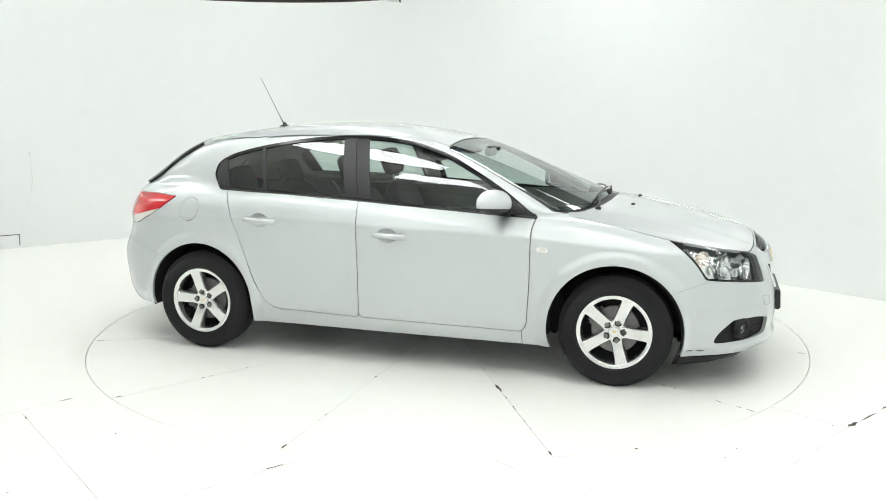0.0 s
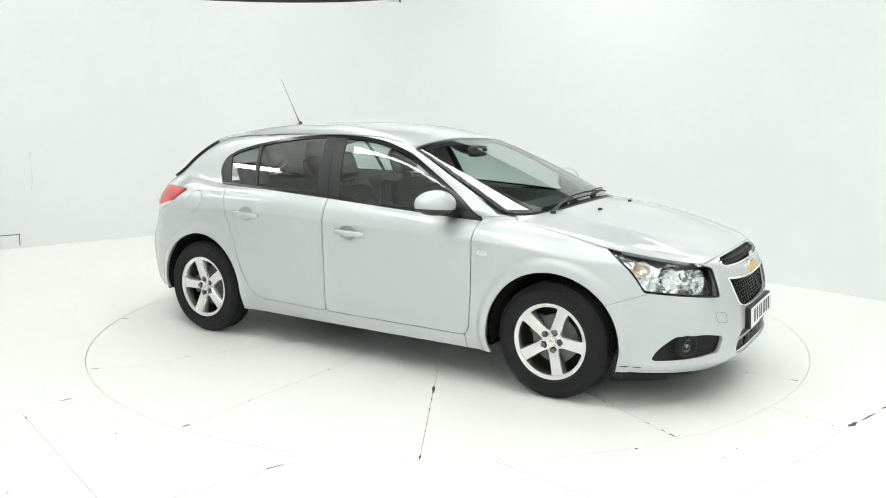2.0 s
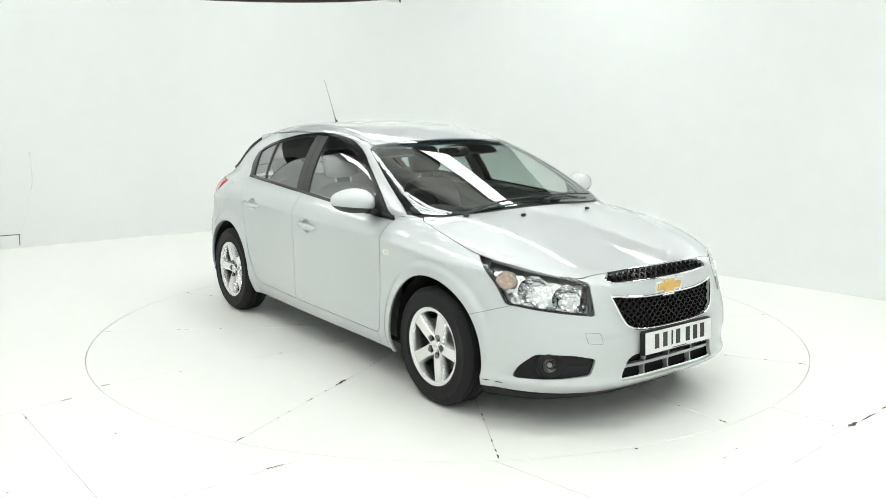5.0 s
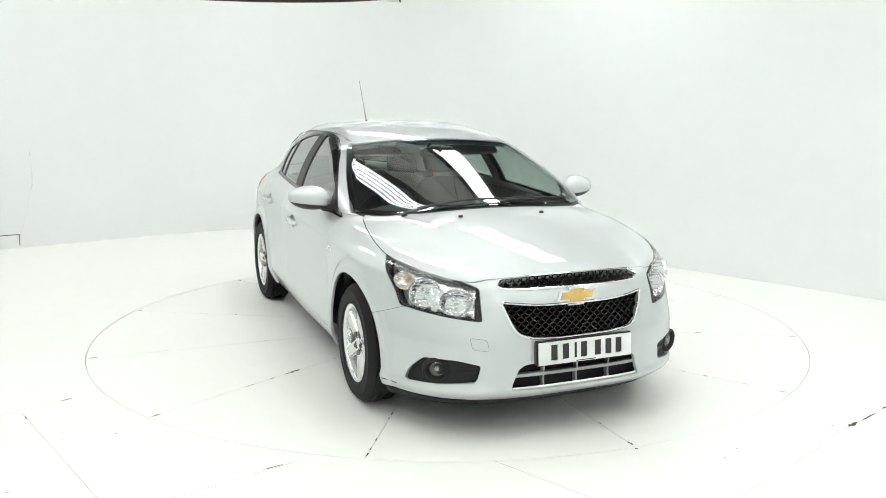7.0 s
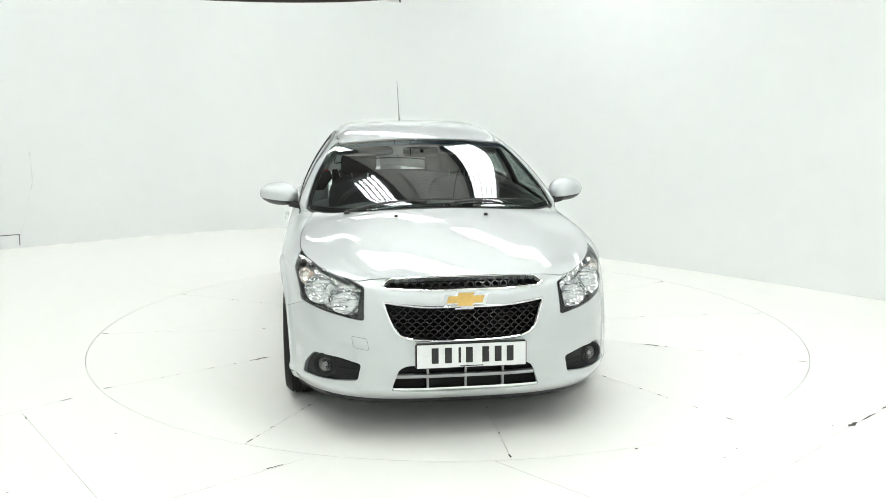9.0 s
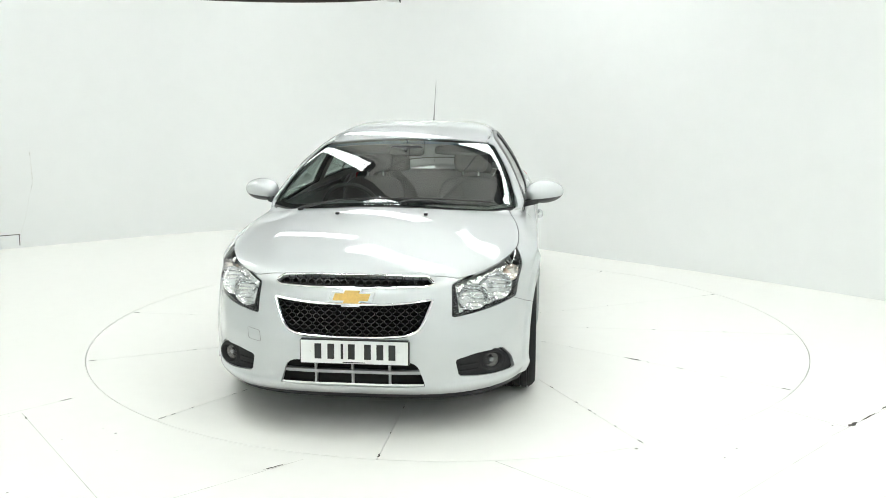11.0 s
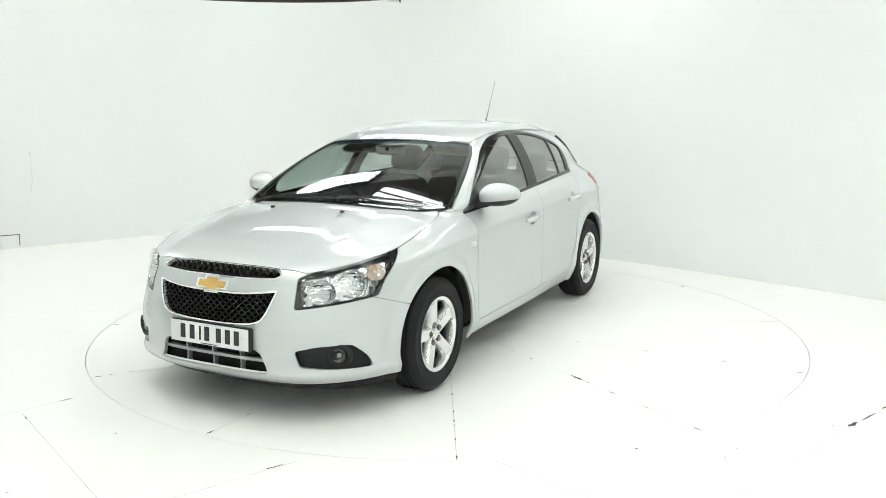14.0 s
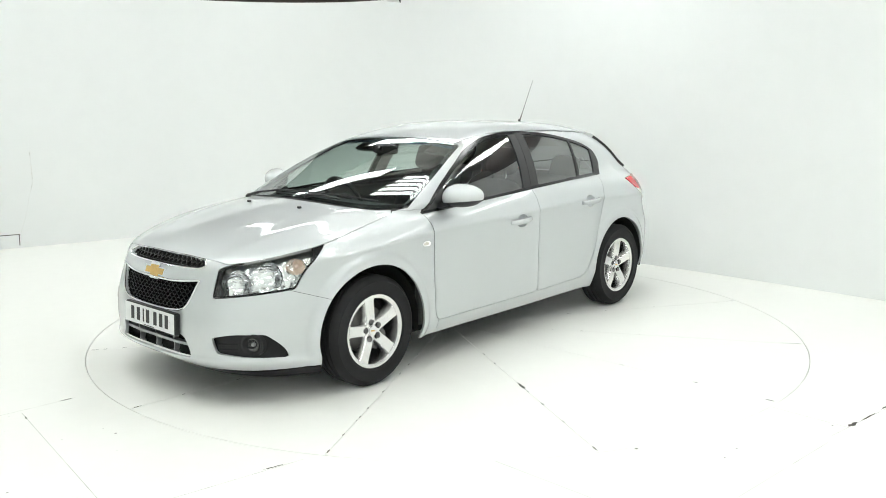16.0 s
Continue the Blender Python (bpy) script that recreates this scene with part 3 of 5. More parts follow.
def skin(name, piece, material, parent, depth=0.014, push=0.0, flip=False, f=None, label="", relief=None):
    """A panel from a cut sheet, with its edges turned inwards by depth; push moves it along its normals."""
    v, faces = piece
    nr = normal_of(v, f)
    v = v + nr * push
    if relief is not None:
        v = v + nr * relief(v)[:, None]
    count = {}
    for w in faces:
        for i, j in zip(w, w[1:] + w[:1]):
            count[(i, j)] = count.get((i, j), 0) + 1
    rim = [e for e in count if (e[1], e[0]) not in count]
    vs, ns, fs = [v], [nr], list(faces)
    base = len(v)
    lip = []
    if depth:
        ids = sorted({i for e in rim for i in e})
        idx = {i: n for n, i in enumerate(ids)}
        vs += [v[ids], v[ids] - nr[ids] * depth]
        k = len(ids)
        for i, j in rim:
            lip.append([base + idx[j], base + idx[i], base + k + idx[i], base + k + idx[j]])
    allv = np.concatenate(vs)
    if flip:
        allv = allv * (1, -1, 1)
        nr = nr * (1, -1, 1)
        fs, lip = [w[::-1] for w in fs], [w[::-1] for w in lip]
    me = bpy.data.meshes.new(name)
    me.from_pydata(allv.tolist(), [], fs + lip)
    me.polygons.foreach_set("use_smooth", [True] * len(me.polygons))
    me.update()
    custom = []
    for n, pg in enumerate(me.polygons):
        if n < len(fs):
            custom += [nr[i] for i in pg.vertices] if relief is None else [(0, 0, 0)] * len(pg.vertices)
        else:
            custom += [tuple(pg.normal)] * len(pg.vertices)
    me.normals_split_custom_set(custom)
    me.materials.append(material)
    ob = new(name, me)
    ob.parent = parent
    if label:
        ob["label"] = label
    return ob


def out(f, gap=0.0022):
    return lambda p: gap - f(p)


def within(f, gap=0.0022):
    return lambda p: f(p) + gap


# ---- outlines of the car's panels ----
HOOD = inside_of(rounded([(1.245, -0.3), (1.24, 0.15), (1.205, 0.40), (1.12, 0.60), (1.03, 0.715, 0.03), (1.25, 0.762), (1.45, 0.782), (1.613, 0.778, 0.1), (1.73, 0.745, 0.1), (1.88, 0.675, 0.1), (1.995, 0.585, 0.08), (2.062, 0.500, 0.03), (2.078, 0.40, 0.03), (2.090, 0.2), (2.095, -0.3)], 0.1), XY)
SCREEN = inside_of(rounded([(1.205, -0.3), (1.20, 0.15), (1.165, 0.40), (1.085, 0.62), (0.965, 0.765, 0.02), (0.62, 0.69), (0.275, 0.580, 0.03), (0.252, 0.3), (0.246, -0.3)], 0.1), XY)
ROOF_PANEL = inside_of(rounded([(0.241, -0.3), (0.247, 0.3), (0.266, 0.528, 0.02), (0.0, 0.540), (-0.5, 0.548), (-1.0, 0.525), (-1.36, 0.47, 0.03), (-1.40, -0.3)], 0.08), XY)
DITCH = inside_of(rounded([(0.285, 0.533), (0.275, 0.545), (0.0, 0.550), (-0.5, 0.557), (-1.0, 0.534), (-1.38, 0.479), (-1.36, 0.471), (-1.0, 0.526), (-0.5, 0.549), (0.0, 0.542)], 0.01), XY)
COWL = inside_of(rounded([(1.262, -0.3), (1.255, 0.15), (1.22, 0.40), (1.14, 0.605), (1.035, 0.725, 0.01), (0.955, 0.766, 0.01), (1.07, 0.605), (1.145, 0.40), (1.18, 0.15), (1.185, -0.3)], 0.08), XY)
HATCH = inside_of(rounded([(-1.41, -0.3), (-1.375, 0.47, 0.03), (-1.62, 0.50), (-1.85, 0.57), (-2.05, 0.60), (-2.4, 0.60), (-2.4, -0.3)], 0.05), XY)
DLO_PTS = [(0.892, 0.944, 0.02), (0.715, 1.078), (0.548, 1.175), (0.30, 1.300), (0.067, 1.368), (-0.163, 1.395), (-0.40, 1.400), (-0.63, 1.386), (-0.863, 1.353), (-1.073, 1.313), (-1.221, 1.272), (-1.318, 1.222, 0.04), (-1.335, 1.139, 0.04), (-1.262, 1.046, 0.03), (-0.759, 1.034), (-0.236, 1.010), (0.228, 0.982), (0.714, 0.953)]
DLO = inside_of(rounded(DLO_PTS, 0.08), XZ)
DOOR_F_ALL = inside_of(rounded([(0.857, 0.90), (0.872, 0.953, 0.0), (0.80, 1.2, 0), (0.2, 1.6, 0), (-0.34, 1.6, 0), (-0.335, 1.39, 0), (-0.236, 1.01, 0.05), (-0.225, 0.90), (-0.215, 0.297, 0.03), (0.81, 0.288, 0.04), (0.838, 0.33), (0.852, 0.60)], 0.08), XZ)
DOOR_R_ALL = inside_of(rounded([(-0.236, 1.01, 0.05), (-0.335, 1.39, 0), (-0.34, 1.6, 0), (-1.2, 1.6, 0), (-1.26, 1.25, 0), (-1.185, 1.045, 0), (-1.115, 0.923), (-1.035, 0.727), (-0.935, 0.478), (-0.875, 0.365), (-0.80, 0.312, 0.05), (-0.215, 0.297, 0.03), (-0.225, 0.90)], 0.08), XZ)
OVER_BELT = lambda p: p[:, 2] - (1.016 - 0.0474 * (p[:, 0] + 0.236) * 1.2)
DOOR_F = lambda p: np.maximum(DOOR_F_ALL(p), OVER_BELT(p))
DOOR_R = lambda p: np.maximum(DOOR_R_ALL(p), OVER_BELT(p))
HEADLAMP = inside_of(rounded(fan([(28.2, 0.592, 0.012), (29.3, 0.742, 0.012), (38, 0.790), (48, 0.825), (57, 0.85), (65.3, 0.866, 0.006), (60.5, 0.79), (56.5, 0.72), (53.4, 0.636, 0.012), (41, 0.614)]), 0.03), NOSE_FAN)
UPPER_OUTLINE = rounded([(-0.2, 0.780), (0.2, 0.779), (0.355, 0.775, 0.012), (0.392, 0.750, 0.012), (0.36, 0.736, 0.01), (0.2, 0.732), (-0.2, 0.731)], 0.05)
UPPER_GRILLE = inside_of(UPPER_OUTLINE, YZ)
LOWER_OUTLINE = rounded([(-0.2, 0.655), (0.2, 0.659), (0.387, 0.678, 0.008), (0.352, 0.585), (0.325, 0.535, 0.04), (0.27, 0.511), (0.14, 0.501), (-0.2, 0.498)], 0.06)
LOWER_GRILLE = inside_of(LOWER_OUTLINE, YZ)
INTAKE = inside_of(rounded([(-0.2, 0.385), (0.285, 0.385), (0.322, 0.366, 0.02), (0.358, 0.262, 0.01), (0.18, 0.257), (-0.2, 0.256)], 0.04), YZ)
FOG = inside_of(rounded([(0.498, 0.388, 0.01), (0.60, 0.410), (0.718, 0.408, 0.015), (0.762, 0.345), (0.776, 0.277, 0.006), (0.64, 0.286), (0.515, 0.302, 0.012)], 0.03), YZ)
TAIL_LAMP = inside_of(rounded(fan([(82, 0.998, 0.01), (66, 1.008), (50, 1.0, 0.02), (44, 0.92), (50, 0.80, 0.02), (60.5, 0.806), (72, 0.885)]), 0.03), TAIL_FAN)
FUEL_FLAP = lambda p: np.hypot(p[:, 0] + 1.43, (p[:, 2] - 0.922) * 0.98) - 0.071
ARCH_F = lambda p: np.hypot(p[:, 0] - WHEEL_X, p[:, 2] - 0.325) - 0.386
ARCH_R = lambda p: np.hypot(p[:, 0] + WHEEL_X, p[:, 2] - 0.325) - 0.382
ABOVE = lambda h: (lambda p: h - p[:, 2])
BELOW = lambda h: (lambda p: p[:, 2] - h)
FRONT_OF = lambda x: (lambda p: x - p[:, 0])
BEHIND = lambda x: (lambda p: p[:, 0] - x)
BUMPER_F = lambda p: np.maximum(p[:, 2] - (0.566 + (p[:, 0] - 1.66) * 0.34), 1.45 - p[:, 0])
BUMPER_R = lambda p: np.maximum(p[:, 2] - (0.62 - (p[:, 0] + 1.66) * 0.25), p[:, 0] + 1.45)


def sided(name, piece, material, parent, **kw):
    return [skin(name, piece, material, parent, flip=s, **kw) for s in (False, True)]


def build_car():
    car = thing("hatchback_car", "silver five-door hatchback car with alloy wheels on the turntable", "car")
    side, top_h, top_c = side_chart(), top_chart(0.98, 2.16, 0.82), top_chart(-2.1, 1.3, 0.74)
    nose, tail = end_chart(1, 0.195, 0.80, 84), end_chart(-1, 0.20, 1.12, 60)

    skin("bonnet", cut(top_h, [within(HOOD), ABOVE(0.68)]), PAINT, car, 0.02)
    skin("roof", cut(top_c, [within(ROOF_PANEL)]), PAINT, car, 0.012)
    skin("windscreen", cut(top_c, [within(SCREEN)]), SCREEN_GLASS, car, 0.0, push=-0.003, label="green-tinted windscreen")
    skin("shade_band", cut(top_c, [within(SCREEN, 0.02), lambda p: p[:, 0] - 0.345]), SHADE_BAND, car, 0.0, push=-0.006, label="blue shade band")
    frit = lambda p: -0.030 - SCREEN(p)
    skin("windscreen_border", cut(top_c, [within(SCREEN, 0.0), frit]), GLOSS_BLACK, car, 0.004, push=-0.006)
    ditch = cut(side, [within(DITCH, 0), ABOVE(1.2)])
    sided("roof_strip", ditch, BLACK_TRIM, car, depth=0.003, push=-0.008)
    skin("tailgate", cut(top_c, [within(HATCH), ABOVE(0.98)]), PAINT, car, 0.012)
    glass_r = inside_of(rounded([(-1.52, -0.3), (-1.50, 0.45), (-1.60, 0.497), (-1.93, 0.545), (-1.975, 0.45), (-1.99, -0.3)], 0.05), XY)
    skin("rear_window", cut(top_c, [glass_r]), GLOSS_BLACK, car, 0.03, push=0.019, label="dark glossy rear window")
    # spoiler lip over the rear window
    bm = bmesh.new()
    rows = []
    for y in np.linspace(-0.48, 0.48, 23):
        e = abs(y) / 0.48
        s, z0, x0 = 1 - 0.12 * e ** 2, 1.386 - 0.075 * y * y - 0.014 * e ** 4, -1.35 + 0.02 * e ** 2
        rows.append([bm.verts.new((x0 - dx * s, y, z0 + dz)) for dx, dz in ((0, 0.003), (0.10, 0.004), (0.185, -0.006), (0.205, -0.016), (0.204, -0.026), (0.18, -0.058), (0.08, -0.075), (0, -0.03))])
    for a, b in zip(rows, rows[1:]):
        for i in range(8):
            bm.faces.new((a[i], a[(i + 1) % 8], b[(i + 1) % 8], b[i]))
    for r in (rows[0], rows[-1]):
        bm.faces.new(r)
    bmesh.ops.recalc_face_normals(bm, faces=bm.faces)
    part("spoiler", bm, PAINT, car)

    no_top = [out(HOOD), out(COWL, 0.0), out(SCREEN), out(ROOF_PANEL), out(DITCH, 0.0), out(HATCH)]
    sided("front_wing", cut(side, [FRONT_OF(0.79), out(DOOR_F_ALL, 0.0026), lambda p: np.where(p[:, 2] < 0.3, 0.812 - p[:, 0], -1), out(HOOD), out(HEADLAMP), out(BUMPER_F, 0.0), out(ARCH_F, 0), ABOVE(0.205), BELOW(0.972), out(COWL, 0.0), out(SCREEN), out(DLO, 0.0)]), PAINT, car)
    for nm, reg in (("front_door", DOOR_F), ("rear_door", DOOR_R)):
        hx, hz = (-0.022, 0.818) if nm == "front_door" else (-0.895, 0.875)
        cup = lambda p: (np.hypot((p[:, 0] - hx - 0.0) / 0.066, (p[:, 2] - hz) / 0.044) - 1) * 0.05
        pieces = sided(nm, cut(side, [within(reg), out(DLO, 0.001), out(ARCH_R, 0.02), out(cup, 0.0)]), PAINT, car, depth=0.016)
        bowl = lambda p: -0.034 * np.clip(-cup(p) / 0.020, 0, 1) ** 0.55
        for s, d in zip((1, -1), pieces):
            skin("handle_cup", cut(side, [cup]), PAINT, d, 0.0, flip=s < 0, relief=bowl)
            bm = bmesh.new()
            n = 14
            ring = []
            for i in range(n + 1):
                u = i / n
                x = hx + 0.012 - 0.112 + 0.224 * u
                arch = math.sin(math.pi * u) ** 0.5
                yb = 0.882 + 0.030 * arch
                zc, hgt = hz + 0.006 - 0.010 * u, 0.013 + 0.004 * arch
                ring.append([bm.verts.new((x, s * (yb + dy), zc + dz)) for dy, dz in ((-0.014, -hgt), (0.004, -hgt), (0.011, -hgt * 0.4), (0.011, hgt * 0.5), (0.004, hgt), (-0.014, hgt))])
            for a, b in zip(ring, ring[1:]):
                for i in range(6):
                    bm.faces.new((a[i], a[(i + 1) % 6], b[(i + 1) % 6], b[i]))
            bm.faces.new(ring[0]), bm.faces.new(ring[-1])
            bmesh.ops.recalc_face_normals(bm, faces=bm.faces)
            part("door_handle", bm, PAINT, d)
    belt = [BEHIND(0.808), out(DOOR_F), out(DOOR_R)]
    below_doors = BELOW(0.36)
    sided("sill", cut(side, belt + [FRONT_OF(-1.02), below_doors, ABOVE(0.205), out(ARCH_R, 0), out(ARCH_F, 0)]), PAINT, car, depth=0.03)
    lower_frame = lambda p: np.minimum(np.maximum(0.356 - p[:, 2], -1), np.maximum(p[:, 0] + 1.02, -1) * 1.0 - 0.0)
    shell = no_top + [out(DOOR_F), out(DOOR_R), out(DLO, 0.001), lambda p: np.where(p[:, 2] < 0.93, p[:, 0] + 0.6, p[:, 0] - 1.06), lower_frame, out(BUMPER_R, 0.0016), out(TAIL_LAMP), out(ARCH_R, 0), FRONT_OF(-1.80), lambda p: np.minimum(0.974 - p[:, 2], p[:, 0] - 0.80), lambda p: np.where((p[:, 0] > 0.2) & (p[:, 0] < 0.31), 0.529 - p[:, 1], -1.0)]
    skin("body_side", cut(side, shell), PAINT, car)
    skin("body_side", cut(side, shell + [out(FUEL_FLAP, 0.0028)]), PAINT, car, flip=True)
    skin("fuel_flap", cut(side, [within(FUEL_FLAP, 0.0)]), PAINT, car, 0.01, flip=True)
    # rear end
    skin("rear_bumper", cut(tail, [within(BUMPER_R, 0.0), out(ARCH_R, 0), ABOVE(0.27)]), PAINT, car)
    for sg in (1, -1):
        skin("rear_panel", cut(tail, [out(BUMPER_R, 0.0016), out(TAIL_LAMP), BEHIND(-1.80), out(HATCH), lambda p, sg=sg: 0.1 - sg * p[:, 1]]), PAINT, car)
    skin("tailgate_lower", cut(tail, [out(BUMPER_R, 0.0016), out(TAIL_LAMP), BEHIND(-1.80), lambda p: np.abs(p[:, 1]) - 0.099]), PAINT, car)
    white = lambda p: p[:, 2] - 0.845 - 0.25 * (p[:, 0] + 1.95)
    skin("tail_lamp", cut(tail, [within(TAIL_LAMP), lambda p: -white(p), lambda p: -p[:, 1]]), RED_LENS, car, 0.01, push=0.004, label="red tail lamp lens")
    skin("tail_lamp", cut(tail, [within(TAIL_LAMP), lambda p: -white(p), lambda p: p[:, 1]]), RED_LENS, car, 0.01, push=0.004, label="red tail lamp lens")
    for sg in (1, -1):
        skin("lamp_back", cut(tail, [TAIL_LAMP, lambda p, sg=sg: -sg * p[:, 1]]), LINER, car, 0.0, push=-0.03)
        skin("reversing_lamp", cut(tail, [within(TAIL_LAMP), white, lambda p, sg=sg: -sg * p[:, 1]]), WHITE_LENS, car, 0.01, push=0.004, label="clear lower tail lamp lens")

    # nose
    holes = [out(HOOD), out(HEADLAMP), out(UPPER_GRILLE, 0), out(LOWER_GRILLE, 0), out(INTAKE, 0), out(FOG, 0), out(ARCH_F, 0)]
    bumper_side = lambda p: np.where(p[:, 0] < 1.93, p[:, 2] - (0.566 + (p[:, 0] - 1.66) * 0.34) + 0.002, -1.0)
    skin("front_bumper", cut(nose, holes + [bumper_side, ABOVE(0.205)]), PAINT, car, 0.02)
    inner = lambda p: body(p) + 0.045
    nose_in = end_chart(1, 0.20, 0.76, 40, 75, inner)
    skin("nose_liner", cut(nose_in, [out(ARCH_F, -0.02), out(HEADLAMP, 0.0), BELOW(0.76)]), LINER, car, 0.0, f=inner)
    lip_f = lambda p: body(p) + 0.018
    skin("front_lip", cut(end_chart(1, 0.150, 0.206, 24, 70, lip_f), [out(ARCH_F, 0), ABOVE(0.152), BELOW(0.206)]), DARK_PLASTIC, car, 0.03, f=lip_f, label="black plastic lower lip")
    build_front(car, nose, nose_in, inner)
    build_lamps(car, nose)
    build_glass(car, side)
    build_mirrors(car)
    build_wheels(car)
    build_under(car)
    build_cabin(car)
    build_small(car, nose, side, top_h)
    return car


def build_front(car, nose, nose_in, inner):
    """Grilles with a honeycomb mesh, their bright rims, badge, number plate and lower intake."""
    def rim(outline, r, lift):
        """A bright bead round a grille opening; the half outline is mirrored."""
        half = np.concatenate([np.linspace(a, b, 4, endpoint=False) for a, b in zip(outline, np.roll(outline, -1, axis=0))])
        k = np.nonzero(half[:, 0] >= 0)[0]
        start = k[np.argmax(np.diff(np.concatenate([[k[0] - 9], k])) > 1)]
        half = np.roll(half, -start, axis=0)
        half = half[half[:, 0] >= 0.004]
        full = np.concatenate([half, half[::-1] * (-1, 1)])
        st = np.stack([full[:, 0] * 0 + 1.25, full[:, 0], full[:, 1]], 1)
        v = meet(st, np.tile((1.0, 0.0, 0.0), (len(st), 1)), 1.3)
        v = v + normal_of(v) * lift
        part("grille_rim", tube([tuple(q) for q in v], r, sides=8, closed=True), CHROME, car, "chrome grille surround")
    rim(UPPER_OUTLINE, 0.0052, 0.003)
    rim(LOWER_OUTLINE, 0.0058, 0.003)
    depth = lambda p: body(p) + 0.010
    for reg, nm in ((UPPER_GRILLE, "upper_grille"), (LOWER_GRILLE, "lower_grille")):
        g = new(nm)
        g.parent = car
        bm = bmesh.new()
        zs = (0.715, 0.785) if nm == "upper_grille" else (0.49, 0.70)
        cell = 0.0235
        cy, cz = [], []
        for k, z in enumerate(np.arange(zs[0], zs[1], cell * 0.74)):
            for y in np.arange(-0.42, 0.42, cell * 1.75):
                cy.append(y + (cell * 0.875 if k % 2 else 0))
                cz.append(z)
        cy, cz = np.array(cy), np.array(cz)
        hexa = [(0.70, 0.0), (0.42, 0.43), (-0.42, 0.43), (-0.70, 0.0), (-0.42, -0.43), (0.42, -0.43)]
        pts = np.array([(y + a * cell, z + b * cell) for y, z in zip(cy, cz) for a, b in hexa])
        smaller = np.array([(y + a * cell * 1.16, z + b * cell * 1.16) for y, z in zip(cy, cz) for a, b in hexa])
        def on(p2, f):
            s = np.stack([p2[:, 0] * 0 + 1.25, p2[:, 0], np.minimum(p2[:, 1], 0.738)], 1)
            v = meet(s, np.tile((1.0, 0.0, 0.0), (len(s), 1)), 1.3, f)
            v[:, 0] -= np.maximum(p2[:, 1] - 0.738, 0) * 1.1
            v[:, 2] = p2[:, 1]
            return v
        a = on(pts, depth)
        b = on(smaller, depth)
        c = on(pts, lambda p: body(p) + 0.026)
        ok = reg(np.stack([cy * 0 + 2.2, cy, cz], 1)) < (0.003 if nm == 'lower_grille' else -0.005)
        verts, faces = [], []
        for i in np.nonzero(ok)[0]:
            o = len(verts)
            verts += [tuple(v) for v in a[i * 6:i * 6 + 6]] + [tuple(v) for v in b[i * 6:i * 6 + 6]] + [tuple(v) for v in c[i * 6:i * 6 + 6]]
            for j in range(6):
                k = (j + 1) % 6
                faces += [(o + 6 + j, o + 6 + k, o + k, o + j), (o + j, o + k, o + 12 + k, o + 12 + j)]
        me = bpy.data.meshes.new("grille_mesh")
        me.from_pydata(verts, [], faces)
        me.materials.append(GLOSS_BLACK)
        o = new("grille_mesh", me)
        o.parent = g
        o["kind"] = "stuff"
    # badge: a plain gold bar crossed by a block, rimmed in chrome
    def emblem(k):
        return [(x * k, y * k) for x, y in ((-0.112, -0.025), (-0.045, -0.025), (-0.052, -0.047), (0.038, -0.047), (0.045, -0.025), (0.098, -0.025), (0.112, 0.025), (0.045, 0.025), (0.052, 0.047), (-0.038, 0.047), (-0.045, 0.025), (-0.098, 0.025))]
    bm = prism(emblem(1.0), 0.014, pose(2.185, 0, 0.690, 0, 82, 0) @ pose(0, 0, 0, 0, 0, 90), bevel=0.003)
    bd = part("badge", bm, CHROME, car, "chrome rimmed gold emblem")
    part("badge_face", prism([(x * 0.82, y * 0.68) for x, y in emblem(1.0)], 0.004, pose(2.199, 0, 0.692, 0, 82, 0) @ pose(0, 0, 0, 0, 0, 90), bevel=0.001), GOLD, bd, "gold emblem face")
    # lower intake: dark back and silver slats
    g = new("lower_intake")
    g.parent = car
    def bar(y0, z0, y1, z1, back, r, mat, nm):
        q = np.linspace(0, 1, 14)
        p2 = np.stack([y0 + (y1 - y0) * q, z0 + (z1 - z0) * q], 1)
        s = np.stack([p2[:, 0] * 0 + 1.25, p2[:, 0], p2[:, 1]], 1)
        v = meet(s, np.tile((1.0, 0.0, 0.0), (len(s), 1)), 1.3, lambda p: body(p) + back)
        bm = bmesh.new()
        rings = []
        d = np.array((y1 - y0, z1 - z0))
        w = np.array((-d[1], d[0])) / np.linalg.norm(d) * r
        for x, y, z in v:
            rings.append([bm.verts.new(c) for c in ((x, y + w[0], z + w[1]), (x, y - w[0], z - w[1]), (x - 0.03, y - w[0], z - w[1]), (x - 0.03, y + w[0], z + w[1]))])
        for a, b in zip(rings, rings[1:]):
            for i in range(4):
                bm.faces.new((a[i], a[(i + 1) % 4], b[(i + 1) % 4], b[i]))
        bmesh.ops.recalc_face_normals(bm, faces=bm.faces)
        part(nm, bm, mat, g, smooth=False)
    slat = SLAT_GREY
    bar(-0.335, 0.325, 0.335, 0.325, 0.014, 0.0075, slat, "slat")
    bar(-0.350, 0.268, 0.350, 0.268, 0.006, 0.005, CHROME, "slat")
    for y in (-0.182, 0.0, 0.182):
        bar(y, 0.262, y, 0.385, 0.018, 0.0045, slat, "upright")
    # number plate on a black carrier; its characters are plain bars
    tilt = pose(2.258, 0.020, 0.436, 0, 0, 0) @ pose(0, 0, 0, 0, -3, 0)
    bm = box(bmesh.new(), (-0.034, -0.266, -0.060), (0.0, 0.266, 0.060), 0.006, tilt)
    pl = part("number_plate", bm, PLATE_BLACK, car, "black plate carrier")
    part("plate_face", box(bmesh.new(), (0.0, -0.260, -0.0555), (0.003, 0.260, 0.0555), 0.0012, tilt), PLATE_WHITE, pl, "white reflective number plate with plain dark bars")
